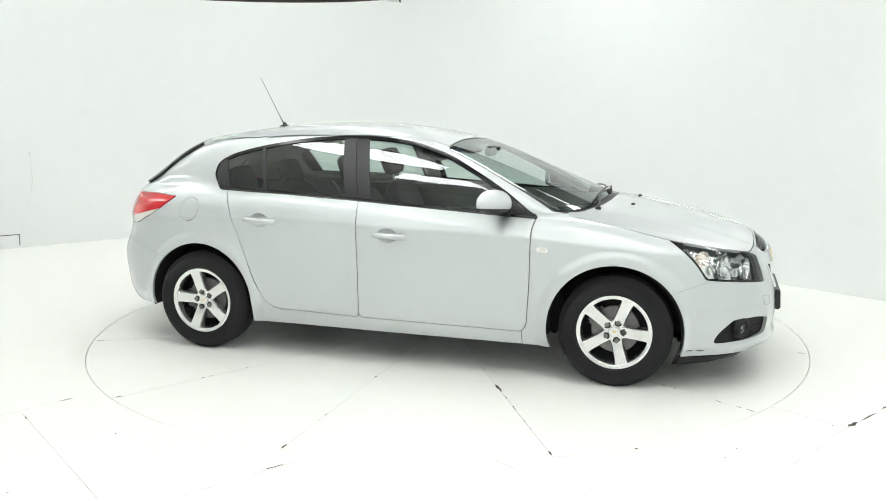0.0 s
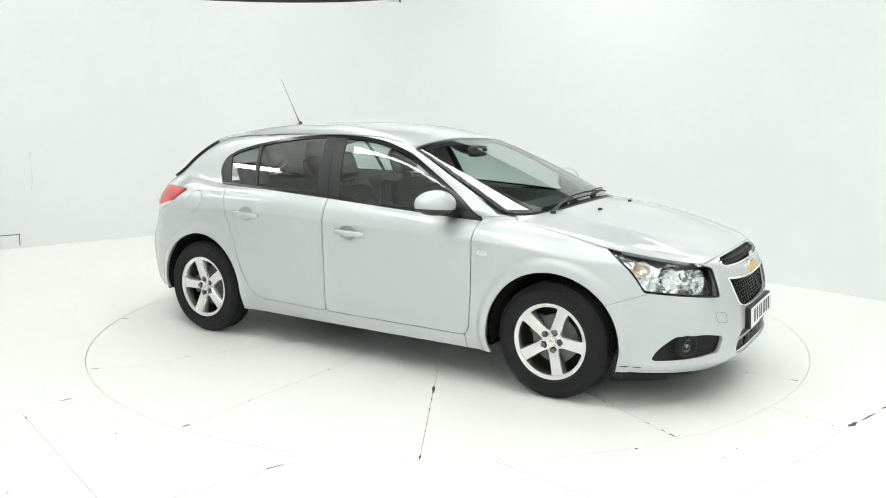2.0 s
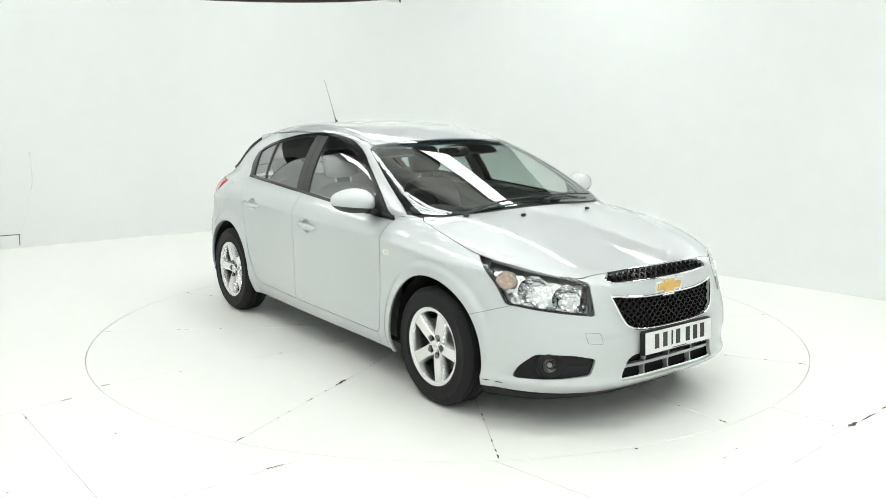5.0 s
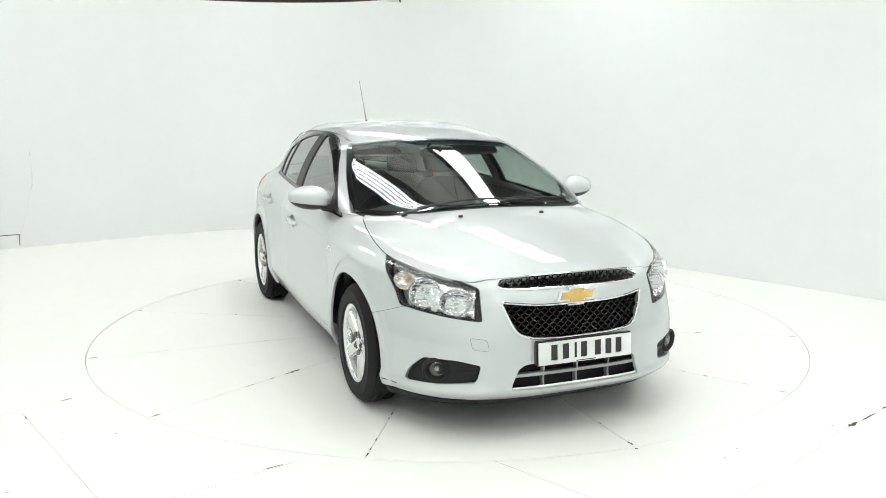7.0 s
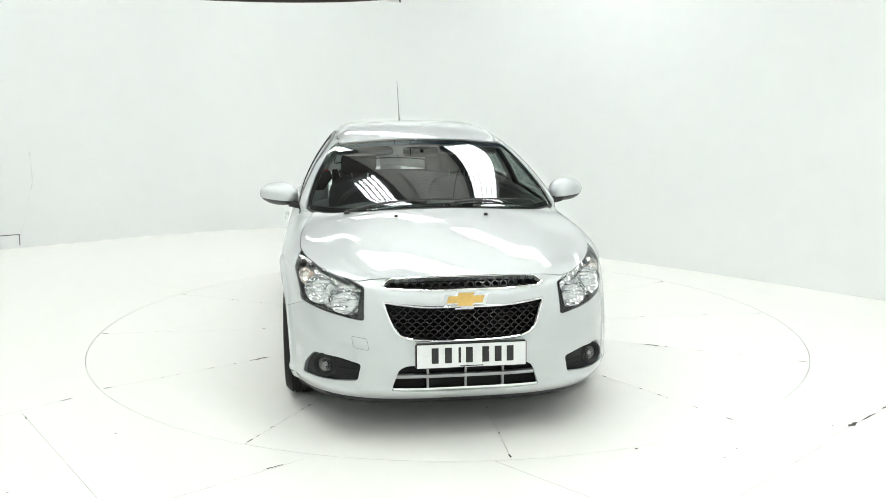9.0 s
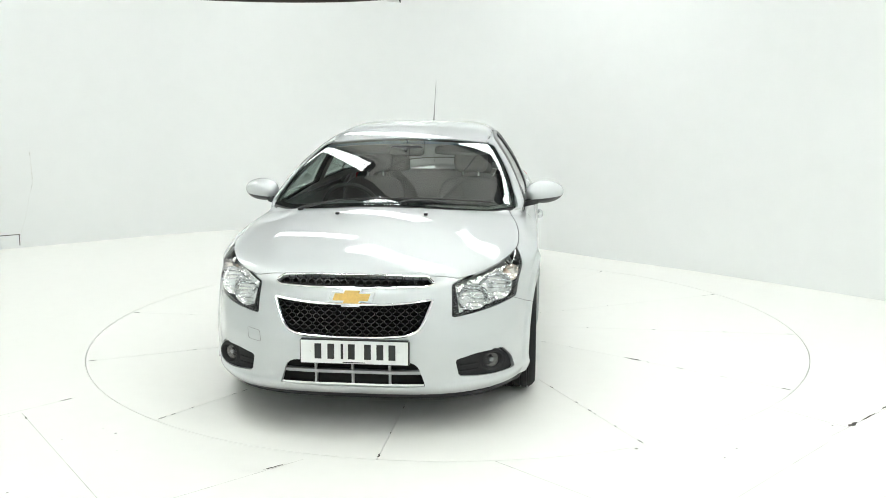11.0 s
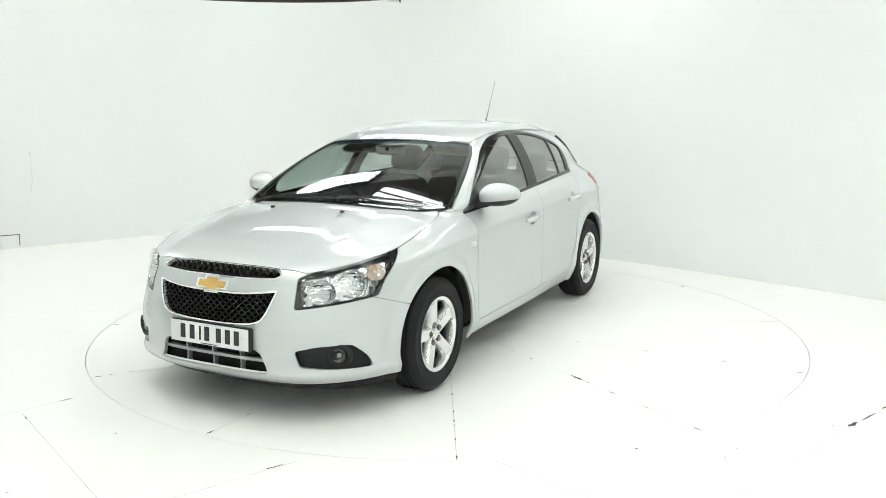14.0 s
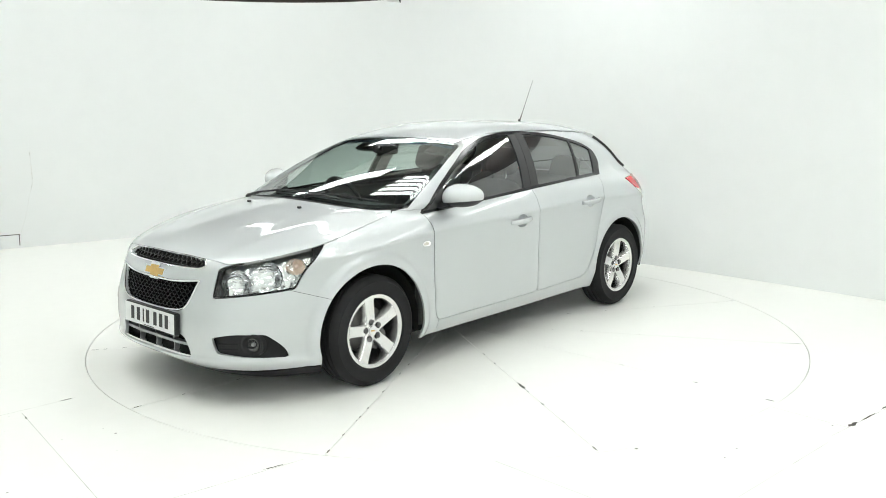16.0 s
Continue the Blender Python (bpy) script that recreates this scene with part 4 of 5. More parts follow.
    for i, y in enumerate((-0.175, -0.112, -0.058, -0.012, 0.066, 0.126, 0.184)):
        wd = 0.006 if i == 2 else 0.0165
        part("plate_bar", box(bmesh.new(), (0.003, y - wd, -0.034), (0.0042, y + wd, 0.040), 0.0, tilt), PLATE_BLACK, pl, smooth=False)
    part("plate_line", box(bmesh.new(), (0.003, -0.055, -0.0515), (0.0038, 0.055, -0.0475), 0.0, tilt), PLATE_BLACK, pl, smooth=False)
    for y in (-0.21, 0.216):
        part("plate_screw", lathe([(0, 0.0055), (0.004, 0.005), (0.006, 0.003)], 12, tilt @ pose(0, y, 0.004, 0, 90, 0)), PLATE_WHITE, pl)
    # fog lamp insets
    dip = lambda p: body(p) + 0.022
    fogc = end_chart(1, 0.27, 0.45, 50, 75, dip)
    for s in (1, -1):
        half = lambda p, s=s: -s * p[:, 1]
        f = skin("fog_lamp_surround", cut(fogc, [lambda p: FOG(p) - 0.006, half]), DARK_PLASTIC, car, 0.0, f=dip, label="black plastic fog lamp surround")
        c = np.array((1.25, s * 0.672, 0.352))
        hit = meet(c[None], np.array([(1.0, 0, 0)]), 1.3, body)[0]
        nrm = Vector(normal_of(hit[None])[0])
        way = (nrm + Vector((0.9, 0, 0))).normalized()
        at = Matrix.Translation(Vector(hit) - way * 0.022) @ way.to_track_quat("Z", "Y").to_matrix().to_4x4()
        part("bezel", lathe([(0.035, -0.02), (0.037, 0.012), (0.048, 0.024), (0.060, 0.020), (0.064, -0.01)], 32, at @ Matrix.Diagonal((1.12, 1, 1, 1))), DARK_PLASTIC, f)
        part("reflector", lathe([(0.0, -0.012), (0.016, -0.008), (0.028, 0.0), (0.036, 0.009)], 14, at), BRAKE, f, "dull metal fog lamp reflector")
        part("bulb_shield", lathe([(0.0, 0.012), (0.010, 0.010), (0.012, -0.004)], 16, at), SLAT_GREY, f)
        part("lens", lathe([(0.0, 0.020), (0.02, 0.018), (0.036, 0.011), (0.042, 0.006)], 28, at), CLEAR_LENS, f, "clear fog lamp lens")
        for dz in (-0.018, 0.012):
            q = np.stack([np.full(10, 1.25), s * np.linspace(0.515, 0.60, 10), np.full(10, 0.338 + dz)], 1)
            ln = meet(q, np.tile((1.0, 0, 0), (10, 1)), 1.3, dip)
            part("rib", tube([tuple(v + (0.002, 0, 0)) for v in ln], 0.005), DARK_PLASTIC, f)


def build_lamps(car, nose):
    """Headlamps: clear cover, black housing and chrome reflectors."""
    deep = lambda p: body(p) + 0.055
    inset = end_chart(1, 0.56, 0.90, 50, 75, deep)
    cover = end_chart(1, 0.56, 0.90, 70, 75)
    for s in (1, -1):
        half = lambda p, s=s: -s * p[:, 1]
        h = new("headlamp")
        h.parent = car
        h["label"] = "clear headlamp with chrome reflectors and black border"
        skin("housing", cut(inset, [lambda p: HEADLAMP(p) - 0.015, half, BELOW(0.83)]), BRIGHT_HOUSING, h, 0.0, f=deep, label="silvery lamp housing")
        skin("lens", cut(cover, [within(HEADLAMP, 0.001), half, out(HOOD, 0.0)]), CLEAR_LENS, h, 0.0, push=0.002, label="clear plastic lens")
        band = lambda p: -0.010 - HEADLAMP(p)
        skin("border", cut(cover, [within(HEADLAMP, 0.001), half, band, out(HOOD, 0.0)]), GLOSS_BLACK, h, 0.010, push=-0.001, label="gloss black lamp border")
        inner_end = lambda p: p[:, 0] * 0 + (np.arctan2(np.abs(p[:, 1]), p[:, 0] - 1.25) - radians(30.3) - 0.02 * (0.7 - p[:, 2]))
        skin("inner_mask", cut(cover, [within(HEADLAMP, 0.002), half, inner_end, out(HOOD, 0.0)]), GLOSS_BLACK, h, 0.010, push=-0.004, label="dark inner lamp mask")
        tip = lambda p: radians(59.6) - np.arctan2(np.abs(p[:, 1]), p[:, 0] - 1.25)
        skin("outer_mask", cut(cover, [within(HEADLAMP, 0.002), half, tip, out(HOOD, 0.0)]), GLOSS_BLACK, h, 0.010, push=-0.004, label="dark outer lamp mask")
        for ph, z, r, squash, mat in ((35.6, 0.670, 0.068, 1.12, CHROME), (45.0, 0.704, 0.075, 1.05, CHROME), (53.4, 0.748, 0.044, 1.2, SILVERY)):
            a = radians(ph)
            st = np.array([(1.25, 0, z)])
            w = np.array([(math.cos(a), s * math.sin(a), 0)])
            hit = Vector(meet(st, w, 1.4, body)[0])
            way = Vector((0.94, s * 0.30, 0.0)).normalized() if ph < 50 else Vector((0.72, s * 0.68, 0.0)).normalized()
            at = Matrix.Translation(hit - way * 0.035) @ way.to_track_quat("Z", "Y").to_matrix().to_4x4() @ Matrix.Diagonal((squash, 1, 1, 1))
            part("reflector", lathe([(0.008, -0.026), (r * 0.45, -0.020), (r * 0.75, -0.010), (r * 0.95, 0.006), (r, 0.012)], 32, at), mat, h, "bright metal reflector bowl")
            part("bulb", lathe([(0.0, -0.002), (0.007, -0.005), (0.009, -0.012), (0.009, -0.04)], 16, at), AMBER if ph > 50 else CHROME, h, "amber indicator bulb" if ph > 50 else "chrome bulb cap")
            for k in range(-3, 4):
                w2 = k * r / 4
                hh = 0.92 * math.sqrt(r * r - w2 * w2)
                zc = -0.024 + 0.034 * (w2 / r) ** 2
                if ph < 50:
                    part("flute", tube([at @ Vector((hh * q, w2, zc + 0.032 * (hh * q / r) ** 2)) for q in (-0.96, -0.5, 0.0, 0.5, 0.96)], 0.0022, sides=6), CHROME, h)


BRIGHT_HOUSING = shader("silvery_lamp_housing", (0.92, 0.93, 0.93), 0.24, metal=1.0, grain=0.04, scale=34, bump=1.0, detail=0.0)


def build_glass(car, side):
    """Side windows with their black frames, centre posts and mirror triangles."""
    split = lambda p: (p[:, 0] + 0.236 + (p[:, 2] - 1.01) * 0.262)
    b_front = lambda p: (p[:, 0] + 0.150 + (p[:, 2] - 1.01) * 0.262)
    b_rear = lambda p: (p[:, 0] + 0.330 + (p[:, 2] - 1.01) * 0.232)
    q_div = lambda p: (p[:, 0] + 0.900 + (p[:, 2] - 1.04) * 0.31)
    q_end = lambda p: (p[:, 0] + 1.172 + (p[:, 2] - 1.045) * 0.44)
    tri = lambda p: (p[:, 0] - 0.665 - (p[:, 2] - 1.0) * -0.10)
    inn = lambda w: (lambda p: DLO(p) + w)
    neg = lambda f: (lambda p: -f(p))
    off = lambda f, d: (lambda p: f(p) + d)
    for s in (False, True):
        w = new("side_windows")
        w.parent = car
        kw = dict(flip=s)
        skin("window_frame", cut(side, [within(DLO, 0.0), lambda p: -0.019 - DLO(p)]), GLOSS_BLACK, w, 0.012, push=0.001, **kw)
        skin("door_post_trim", cut(side, [inn(0.018), off(neg(split), 0.002), off(b_front, 0.0)]), BLACK_TRIM, w, 0.012, push=0.0015, **kw)
        skin("door_post_trim", cut(side, [inn(0.018), off(split, 0.002), neg(b_rear)]), BLACK_TRIM, w, 0.012, push=0.0015, **kw)
        skin("quarter_trim", cut(side, [inn(0.018), q_end]), BLACK_TRIM, w, 0.012, push=0.0015, **kw)
        skin("division_bar", cut(side, [inn(0.018), lambda p: np.abs(q_div(p)) - 0.013, ]), BLACK_TRIM, w, 0.008, push=0.0015, **kw)
        skin("mirror_triangle", cut(side, [inn(0.018), neg(tri)]), BLACK_TRIM, w, 0.012, push=0.0015, **kw)
        skin("front_door_glass", cut(side, [inn(0.012), neg(b_front), tri]), SIDE_GLASS, w, 0.0, push=-0.006, label="tinted window glass", **kw)
        skin("rear_door_glass", cut(side, [inn(0.012), b_rear, neg(q_div)]), SIDE_GLASS, w, 0.0, push=-0.006, label="tinted window glass", **kw)
        skin("quarter_glass", cut(side, [inn(0.012), q_div, neg(q_end)]), SIDE_GLASS, w, 0.0, push=-0.006, label="tinted window glass", **kw)


def build_mirrors(car):
    for s in (1, -1):
        m = new("door_mirror")
        m.parent = car
        for nm, z0, mat in (("cap", 0, PAINT), ("lower_shell", 1, BLACK_TRIM)):
            bm = bmesh.new()
            bmesh.ops.create_uvsphere(bm, u_segments=36, v_segments=24, radius=1)
            for v in bm.verts:
                x, y, z = v.co
                x = max(x, -0.30)
                z = abs(z) ** 0.90 * (0.082 * (1 - 0.18 * y) if z > 0 else -0.062)
                wide = math.copysign(abs(y) ** 0.94, y)
                v.co = Vector((0.640 + x * 0.098 - 0.035 * y, s * (0.926 + wide * 0.120), 1.036 + z + 0.010 * y))
            geom = list(bm.verts) + list(bm.edges) + list(bm.faces)
            cutz = Vector((0.64, s * 0.93, 1.012))
            nz = Vector((0.0, -s * 0.10, 1.0)).normalized()
            bmesh.ops.bisect_plane(bm, geom=geom, plane_co=cutz, plane_no=nz, clear_inner=z0 == 0, clear_outer=z0 == 1)
            if nm == "lower_shell":
                bmesh.ops.scale(bm, vec=(0.985, 0.985, 1.0), verts=bm.verts, space=Matrix.Translation(-cutz))
            bmesh.ops.recalc_face_normals(bm, faces=bm.faces)
            part(nm, bm, mat, m)
        bm = box(bmesh.new(), (-0.035, -0.05, -0.022), (0.045, 0.07, 0.022), 0.012, pose(0.69, s * 0.825, 0.985, s * 14, 0, 0))
        part("arm", bm, BLACK_TRIM, m)
        part("mirror_glass", lathe([(0.0, 0.0), (0.9, 0.0), (1.0, -0.02)], 32, pose(0.6095, s * 0.928, 1.040, 0, -90, 0) @ Matrix.Diagonal((0.062, 0.098, 0.1, 1))), CHROME, m, "mirror glass")


def build_wheels(car):
    def wheel(m, name="wheel"):
        w = new(name)
        w.parent, w.matrix_basis = car, m
        R, h = 0.322, 0.096
        prof = [(0.208, -h * 0.9), (0.222, -h * 1.02), (0.228, -h * 1.035), (0.231, -h * 1.02), (0.262, -h * 1.06), (0.284, -h * 1.03), (0.287, -h * 1.045), (0.291, -h * 1.01), (0.309, -h * 0.86), (0.318, -h * 0.72)]
        tread = []
        for y0 in (-0.058, -0.020, 0.020, 0.058):
            tread += [(R, y0 - 0.006), (R - 0.007, y0 - 0.004), (R - 0.007, y0 + 0.004), (R, y0 + 0.006)]
        prof = prof + tread + [(r, -y) for r, y in reversed(prof)]
        ty = part("tyre", lathe(prof, 72), RUBBER, w, "black rubber tyre with grooved tread")
        part("rim", lathe([(0.200, -0.09), (0.207, -0.05), (0.196, -0.02), (0.188, 0.03), (0.189, 0.074), (0.192, 0.083), (0.200, 0.087), (0.213, 0.091), (0.2185, 0.089), (0.219, 0.080), (0.212, 0.07)], 72), ALLOY, w, "silver alloy rim")
        bm = bmesh.new()
        for k in range(5):
            a = pose(0, 0, 0, 0, 0, 72 * k)
            pro = [(0.030, 0.036, 0.058), (0.055, 0.034, 0.066), (0.085, 0.032, 0.072), (0.12, 0.033, 0.076), (0.155, 0.034, 0.078), (0.180, 0.036, 0.080), (0.192, 0.042, 0.080)]
            rows = []
            for r, wd, z in pro:
                rows.append([bm.verts.new(a @ Vector(c)) for c in ((r, -wd - 0.006, z - 0.05), (r, -wd, z - 0.006), (r, -wd + 0.005, z), (r, 0, z + 0.001), (r, wd - 0.005, z), (r, wd, z - 0.006), (r, wd + 0.006, z - 0.05))])
            for p, q in zip(rows, rows[1:]):
                for i in range(6):
                    bm.faces.new((p[i], q[i], q[i + 1], p[i + 1]))
        bmesh.ops.recalc_face_normals(bm, faces=bm.faces)
        part("spokes", bm, ALLOY, w, "five flat silver spokes")
        part("hub", lathe([(0.072, 0.0), (0.070, 0.05), (0.062, 0.060), (0.036, 0.061), (0.033, 0.066), (0.0, 0.068)], 40), ALLOY, w)
        part("centre_cap", lathe([(0.029, 0.066), (0.027, 0.070), (0.0, 0.072)], 32), ALLOY, w, "silver centre cap with gold mark")
        part("cap_mark", box(bmesh.new(), (-0.013, -0.004, 0.0716), (0.013, 0.004, 0.073), 0.001), GOLD, w, "small gold mark")
        for k in range(5):
            a = pose(0, 0, 0, 0, 0, 72 * k)
            part("wheel_nut", lathe([(0.0145, 0.050), (0.0145, 0.066), (0.0135, 0.070), (0.012, 0.073), (0.0095, 0.076), (0.0, 0.0765)], 12, a @ pose(0.056, 0, 0)), STEEL_DARK if k == 0 else BRAKE, w)
            part("nut_pocket", lathe([(0.0, 0.0670), (0.0200, 0.0672), (0.0215, 0.0655)], 20, a @ pose(0.056, 0, 0)), GLOSS_BLACK, w)
        part("brake_disc", lathe([(0.05, 0.012), (0.135, 0.012), (0.138, 0.008), (0.138, -0.012), (0.05, -0.012)], 48), BRAKE, w, "grey steel brake disc")
        part("caliper", box(bmesh.new(), (0.09, -0.06, -0.02), (0.155, 0.06, 0.028), 0.012, pose(0, 0, 0, 0, 0, 150)), BRAKE, w)
        part("backing", lathe([(0.0, -0.03), (0.19, -0.03), (0.196, -0.02)], 40), LINER, w)
        return w
    for x, spin in ((WHEEL_X, (-8, -4)), (-WHEEL_X, (-20, 33))):
        for s in (1, -1):
            yc = 0.782 if x > 0 else 0.768
            wheel(pose(x, s * yc, WHEEL_Z + 0.001, -90 * s, 0, 0) @ pose(0, 0, 0, 0, 0, spin[0] if s > 0 else spin[1]))
    for x, r in ((WHEEL_X, 0.386), (-WHEEL_X, 0.382)):
        for s in (1, -1):
            bm = bmesh.new()
            rows = []
            for i in range(33):
                a = radians(-9 + 198 * i / 32)
                rows.append([bm.verts.new((x + (r + 0.006 - e) * math.cos(a), s * y, 0.325 + (r + 0.006 - e) * math.sin(a))) for y, e in ((0.838, 0.004), (0.80, 0.0), (0.56, 0.0), (0.54, 0.39))])
            for p, q in zip(rows, rows[1:]):
                for i in range(3):
                    bm.faces.new((p[i], p[i + 1], q[i + 1], q[i]))
            part("wheel_arch_liner", bm, LINER, car)


def build_under(car):
    bm = box(bmesh.new(), (-0.92, -0.75, 0.20), (0.92, 0.75, 0.26), 0.02)
    box(bm, (-2.0, -0.50, 0.22), (2.05, 0.50, 0.28), 0.02)
    box(bm, (1.66, -0.56, 0.21), (1.88, 0.56, 0.26), 0.02)
    part("underbody", bm, LINER, car)
    part("exhaust_box", box(bmesh.new(), (-2.0, -0.42, 0.20), (-1.72, 0.42, 0.30), 0.03), LINER, car)
    # inner walls of the doors
    for s in (1, -1):
        bm = bmesh.new()
        box(bm, (-0.95, 0.74 if s > 0 else -0.79, 0.25), (0.90, 0.79 if s > 0 else -0.74, 0.97), 0.02)
        part("door_lining", bm, DOOR_CARD, car, "grey inner door lining")
    for s in (1, -1):
        part("boot_lining", box(bmesh.new(), (-1.95, min(s * 0.50, s * 0.56), 0.45), (-1.3, max(s * 0.50, s * 0.56), 0.99), 0.01), LINER, car)
    part("bulkhead", box(bmesh.new(), (0.95, -0.72, 0.25), (1.0, 0.72, 0.93), 0.01), LINER, car)
    part("engine_bay_cover", box(bmesh.new(), (1.0, -0.5, 0.3), (1.95, 0.5, 0.70), 0.05), LINER, car)


def pad(bm, lo, hi, m, bulge=0.02):
    """An upholstered cushion."""
    b2 = bmesh.new()
    bmesh.ops.create_uvsphere(b2, u_segments=28, v_segments=18, radius=1)
    for v in b2.verts:
        q = [(1 if c > 0 else -1) * min(abs(c) * 1.0, 1.0) ** 0.5 for c in v.co]
        v.co = m @ Vector([(l + h) / 2 + c * (h - l) / 2 for c, l, h in zip(q, lo, hi)])
    bmesh.ops.recalc_face_normals(b2, faces=b2.faces)
    me = bpy.data.meshes.new("pad")
    b2.to_mesh(me)
    b2.free()
    bm.from_mesh(me)
    bpy.data.meshes.remove(me)
    return bm


def build_cabin(car):
    for y in (0.37, -0.37):
        st = new("front_seat")
        st.parent = car
        part("seat_cushion", pad(bmesh.new(), (-0.25, -0.25, 0.36), (0.28, 0.25, 0.52), pose(0, y, 0, 0, -6, 0)), FABRIC, st, "dark fabric cushion")
        bk = pose(-0.20, y, 0.46, 0, -20, 0)
        part("seat_back", pad(bmesh.new(), (-0.07, -0.24, 0.0), (0.07, 0.24, 0.62), bk), FABRIC, st, "dark fabric backrest")
        part("headrest", pad(bmesh.new(), (-0.05, -0.13, 0.66), (0.05, 0.13, 0.86), bk), FABRIC, st, "dark fabric headrest")
        for d in (-0.06, 0.06):
            part("headrest_post", tube([bk @ Vector((0, d, 0.58)), bk @ Vector((0, d, 0.70))], 0.007), CHROME, st)
    st = new("rear_seat")
    st.parent = car
    part("seat_cushion", pad(bmesh.new(), (-1.02, -0.62, 0.36), (-0.52, 0.62, 0.54), Matrix()), FABRIC, st)
    bk = pose(-1.05, 0, 0.48, 0, -22, 0)
    part("seat_back", pad(bmesh.new(), (-0.07, -0.60, 0.0), (0.07, 0.60, 0.58), bk), FABRIC, st)
    for y in (-0.36, 0.36):
        part("headrest", pad(bmesh.new(), (-0.05, -0.13, 0.55), (0.05, 0.13, 0.74), bk @ pose(0, y, 0)), FABRIC, st)
    # dashboard, instrument hood, wheel
    bm = bmesh.new()
    rows = []
    for y in np.linspace(-0.70, 0.70, 29):
        e = (abs(y) / 0.70) ** 4
        bulge = 0.035 * math.exp(-(((y + 0.37) / 0.16) ** 2))
        f = 1.14 - 0.36 * y * y
        rows.append([bm.verts.new(p) for p in ((f, y, 0.955), (0.90, y, 0.965 + bulge * 0.3), (0.70 - 0.03 * e, y, 0.955 + bulge), (0.62, y, 0.92 + bulge), (0.60, y, 0.80), (0.68, y, 0.60), (0.95, y, 0.50))])
    for a, b in zip(rows, rows[1:]):
        for i in range(6):
            bm.faces.new((a[i], a[i + 1], b[i + 1], b[i]))
    bmesh.ops.recalc_face_normals(bm, faces=bm.faces)
    part("dashboard", bm, DASH, car, "dark grey dashboard")
    sw = new("steering_wheel")
    sw.parent = car
    m = pose(0.46, -0.37, 0.90, 0, -65, 0)
    part("rim", tube([m @ Vector((0.185 * math.cos(a), 0.185 * math.sin(a), 0)) for a in np.linspace(0, 2 * math.pi, 40, endpoint=False)], 0.016, closed=True), DASH, sw)
    part("boss", pad(bmesh.new(), (-0.07, -0.08, -0.03), (0.06, 0.08, 0.02), m), DASH, sw)
    for a in (90, 270, 180):
        part("spoke", tube([m @ Vector((0.05 * math.cos(radians(a)), 0.05 * math.sin(radians(a)), -0.01)), m @ Vector((0.18 * math.cos(radians(a)), 0.18 * math.sin(radians(a)), 0))], 0.014), DASH, sw)
    part("centre_console", box(bmesh.new(), (-0.3, -0.11, 0.3), (0.65, 0.11, 0.56), 0.04), DASH, car)
    inner = lambda p: body(p) + 0.030
    hl = top_chart(-1.5, 0.30, 0.60, inner)
    skin("headlining", cut(hl, [ROOF_PANEL]), HEADLINING, car, 0.0, f=inner, label="grey roof lining")
    # posts inside
    ins = side_chart(inner)
    split = lambda p: np.abs(p[:, 0] + 0.245 + (p[:, 2] - 1.01) * 0.25) - 0.06
    a_in = lambda p: np.maximum(DLO(p) * -1 - 0.012, SCREEN(p) * -1 - 0.02)
    for s in (False, True):
        skin("inner_post", cut(ins, [split, DLO, ABOVE(0.98)]), HEADLINING, car, 0.0, f=inner, flip=s, label="grey inner post cover")
        skin("inner_frame", cut(ins, [a_in, ABOVE(0.98), FRONT_OF(-1.75), BEHIND(1.02), lambda p: -HOOD(p)]), HEADLINING, car, 0.0, f=inner, flip=s, label="grey inner pillar cover")
    part("inner_mirror", pad(bmesh.new(), (-0.02, -0.12, -0.035), (0.02, 0.12, 0.035), pose(0.40, 0, 1.285)), GLOSS_BLACK, car, "black interior mirror")
    part("mirror_stalk", tube([(0.42, 0, 1.29), (0.46, 0, 1.305)], 0.012), GLOSS_BLACK, car)
    part("parcel_shelf", box(bmesh.new(), (-1.75, -0.5, 0.98), (-1.25, 0.5, 1.0), 0.005), FABRIC, car)
    for y in (-0.36, 0.36):
        part("sun_visor", pad(bmesh.new(), (0.08, -0.2, -0.012), (0.22, 0.2, 0.012), pose(0, y, 1.335, 0, 22, 0)), DOOR_CARD, car)


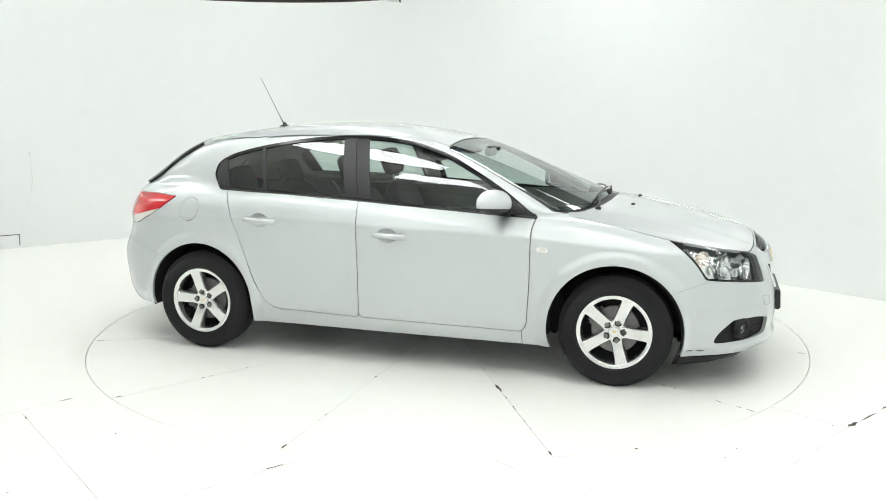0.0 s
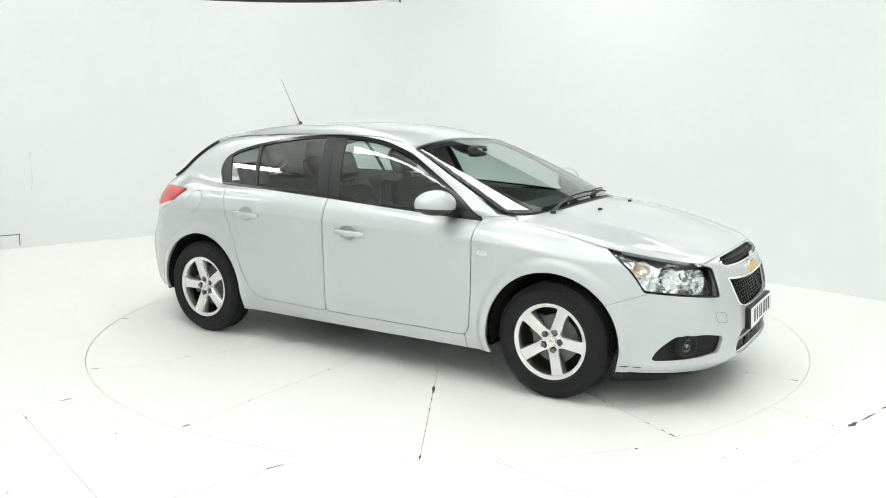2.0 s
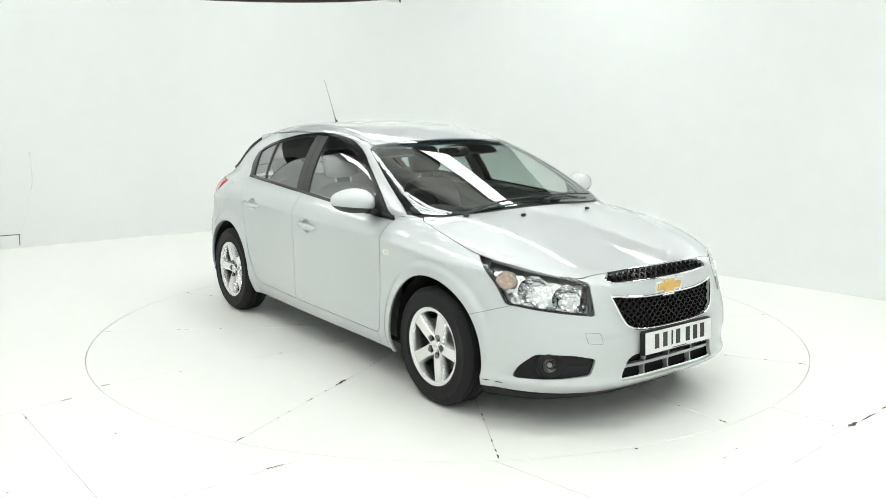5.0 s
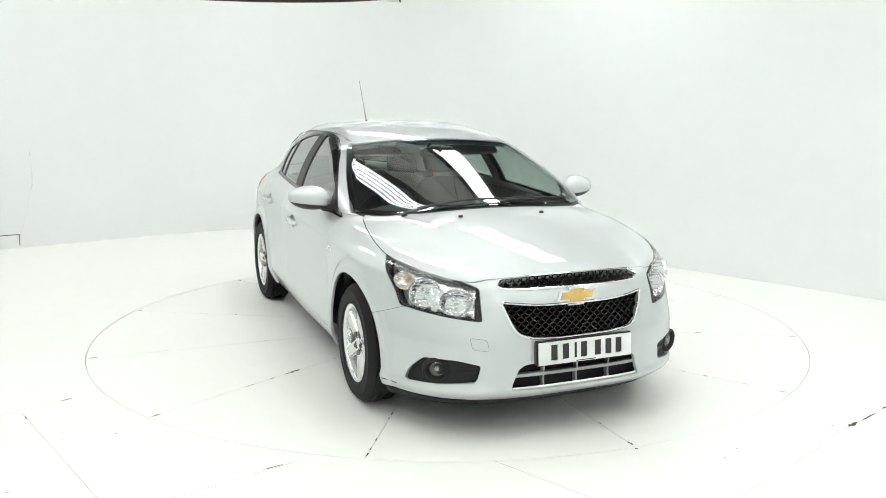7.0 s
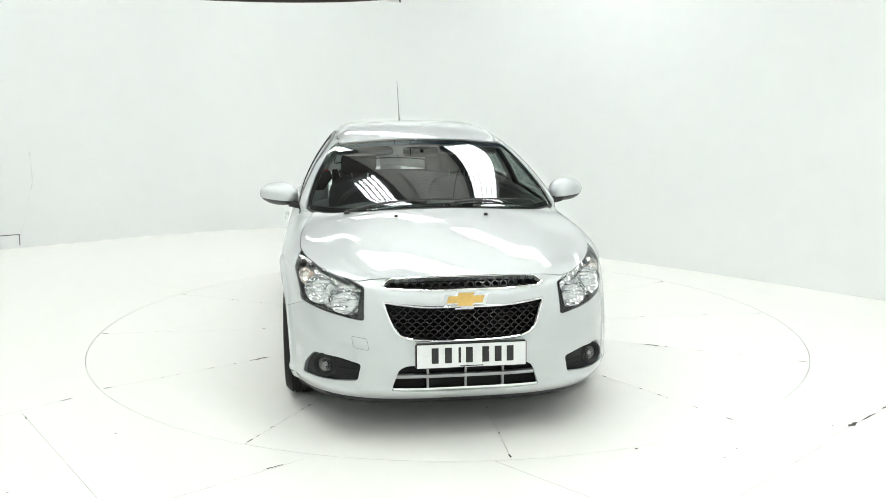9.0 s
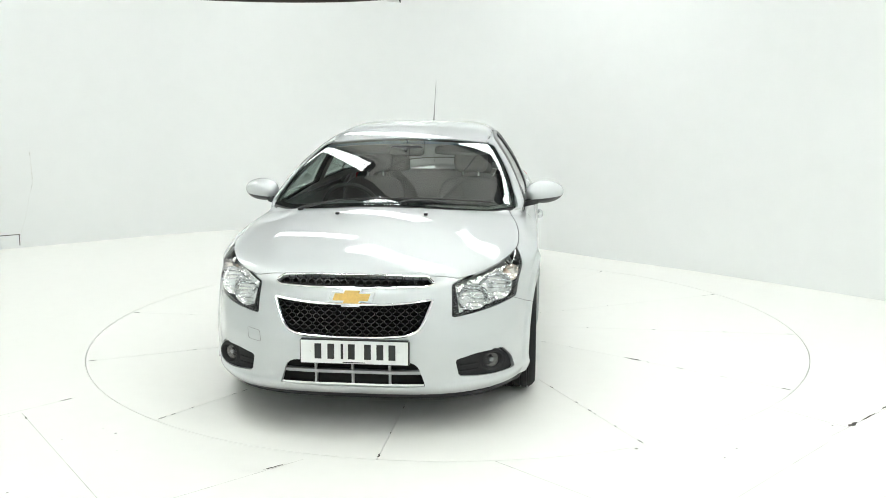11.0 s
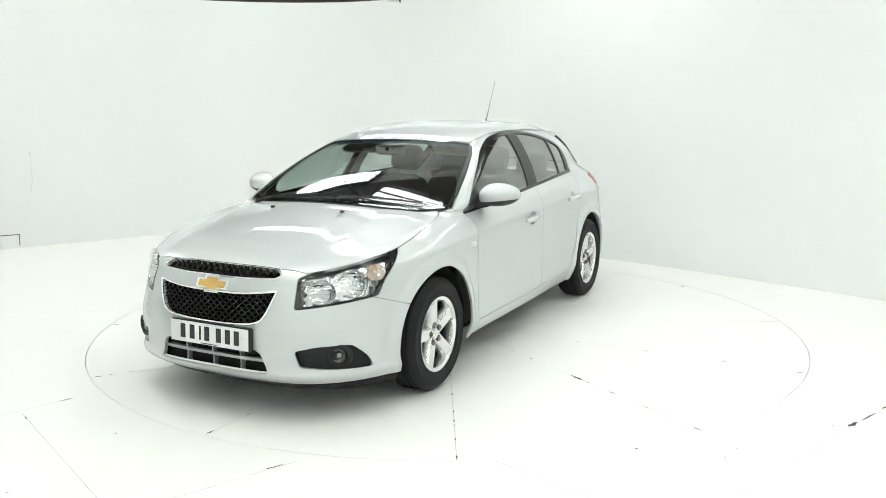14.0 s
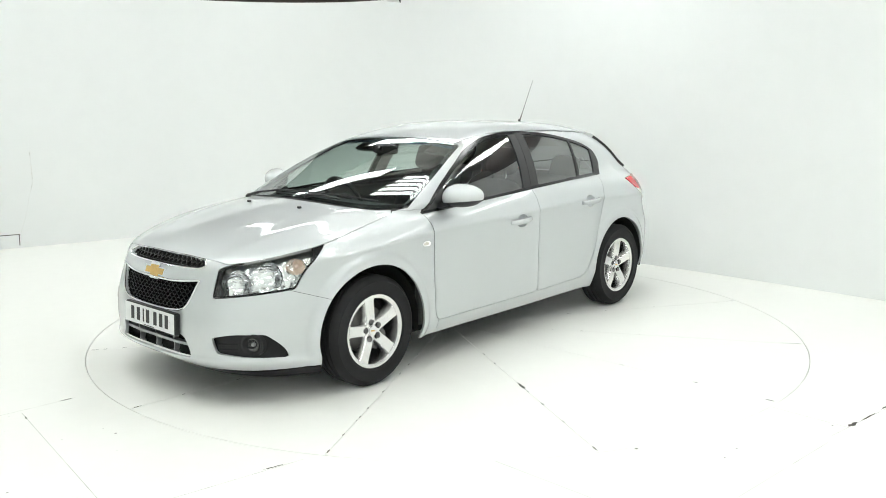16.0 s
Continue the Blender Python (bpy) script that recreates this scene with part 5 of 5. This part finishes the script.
def build_small(car, nose, side, top_h):
    # aerial
    a = new("aerial")
    a.parent = car
    part("aerial_base", lathe([(0.028, 0.0), (0.024, 0.008), (0.010, 0.016), (0.008, 0.03)], 20, pose(-1.142, 0, 1.434) @ Matrix.Diagonal((1.5, 0.9, 1, 1))), BLACK_TRIM, a)
    part("aerial_rod", tube([(-1.145, 0, 1.445), (-1.19, 0, 1.53), (-1.322, 0, 1.780)], [0.005, 0.0022, 0.0013]), BLACK_TRIM, a, "thin black aerial rod")
    # washer jets
    for y in (0.254, -0.254):
        part("washer_jet", pad(bmesh.new(), (-0.012, -0.011, -0.004), (0.012, 0.011, 0.010), pose(1.372, y, 0.984)), BLACK_TRIM, car, "small black washer jet")
    # cowl and wipers
    dn = lambda p: body(p) + 0.012
    skin("cowl", cut(top_chart(0.93, 1.28, 0.82, dn), [lambda p: COWL(p) - 0.006]), BLACK_TRIM, car, 0.0, f=dn, label="black plastic cowl")
    def on_screen(x, y, lift):
        v = meet(np.array([(x, y, 0.6)]), np.array([(0.0, 0.0, 1.0)]), 1.0)[0]
        n = normal_of(v[None])[0]
        return Vector(v + n * lift)
    for (x0, y0), (xm, ym), (x1, y1), (x2, y2) in (((1.19, -0.52), (1.16, -0.25), (1.14, -0.42), (1.155, 0.22)), ((1.185, 0.10), (1.15, 0.38), (1.145, 0.17), (1.04, 0.60))):
        w = new("wiper")
        w.parent = car
        part("wiper_arm", tube([on_screen(x0, y0, 0.012), on_screen((x0 + xm) / 2, (y0 + ym) / 2, 0.026), on_screen(xm, ym, 0.020)], [0.010, 0.007, 0.0045]), BLACK_TRIM, w)
        part("wiper_blade", tube([on_screen(x1 + (x2 - x1) * q + 0.01 * math.sin(math.pi * q), y1 + (y2 - y1) * q, 0.014) for q in np.linspace(0, 1, 12)], 0.005), BLACK_TRIM, w)
        part("wiper_cap", lathe([(0.018, -0.01), (0.018, 0.012), (0.0, 0.018)], 16, Matrix.Translation(on_screen(x0, y0, 0.0))), BLACK_TRIM, w)
    # side repeaters
    rep = inside_of(rounded([(0.893, 0.763), (0.890, 0.792), (0.958, 0.795), (0.961, 0.764)], 0.008), XZ)
    mid = inside_of(rounded([(0.908, 0.769), (0.906, 0.787), (0.946, 0.789), (0.948, 0.770)], 0.005), XZ)
    for s in (False, True):
        r = skin("side_repeater", cut(side, [rep]), CHROME, car, 0.006, push=0.003, flip=s, label="small chrome-edged side lamp")
        skin("repeater_lens", cut(side, [mid]), AMBER_CLEAR, r, 0.002, push=0.0045, flip=s, label="clear amber-tinted lens")
    # tow-eye cover outline, one scuff low on the bumper
    loop = rounded([(0.540, 0.518), (0.468, 0.510), (0.460, 0.456), (0.532, 0.465)], 0.012)
    pts = np.concatenate([np.linspace(a, b, 6, endpoint=False) for a, b in zip(loop, np.roll(loop, -1, axis=0))])
    st = np.stack([pts[:, 0] * 0 + 1.25, -pts[:, 0], pts[:, 1]], 1)
    v = meet(st, np.tile((1.0, 0.0, 0.0), (len(st), 1)), 1.3)
    part("tow_eye_outline", tube([tuple(q) for q in v], 0.0011, sides=5, closed=True), SEAM, car, "thin outline of the tow-eye cover")
    bm = bmesh.new()
    for x0, x1, z in ((1.735, 1.775, 0.243), (1.79, 1.835, 0.240)):
        xs = np.linspace(x0, x1, 8)
        st = np.stack([xs, xs * 0, xs * 0 + z], 1)
        v = meet(st, np.tile((0.0, -1.0, 0.0), (len(st), 1)), 1.2)
        tube([tuple(q) for q in v], [0.0006 + 0.0022 * math.sin(math.pi * (i + 0.5) / 8) for i in range(8)], bm, 5)
    part("scuff", bm, CHIP, car, "dark scuff on the bumper")


AMBER_CLEAR = shader("amber_clear_lens", (0.70, 0.66, 0.60), 0.15, coat=1.0)
SEAM = shader("panel_seam", (0.25, 0.25, 0.25), 0.8)
car = build_car()


def motions():
    rows_p, rows_c = [], []
    for k in range(17):
        turn = pose(0, 0, 0, 0, 0, TURN_START + TURN_RATE * k)
        rows_p.append((k, turn))
        rows_c.append((k, turn @ pose(CAR_X, CAR_Y, 0.001)))
    walk(platform, rows_p)
    walk(car, rows_c)


motions()
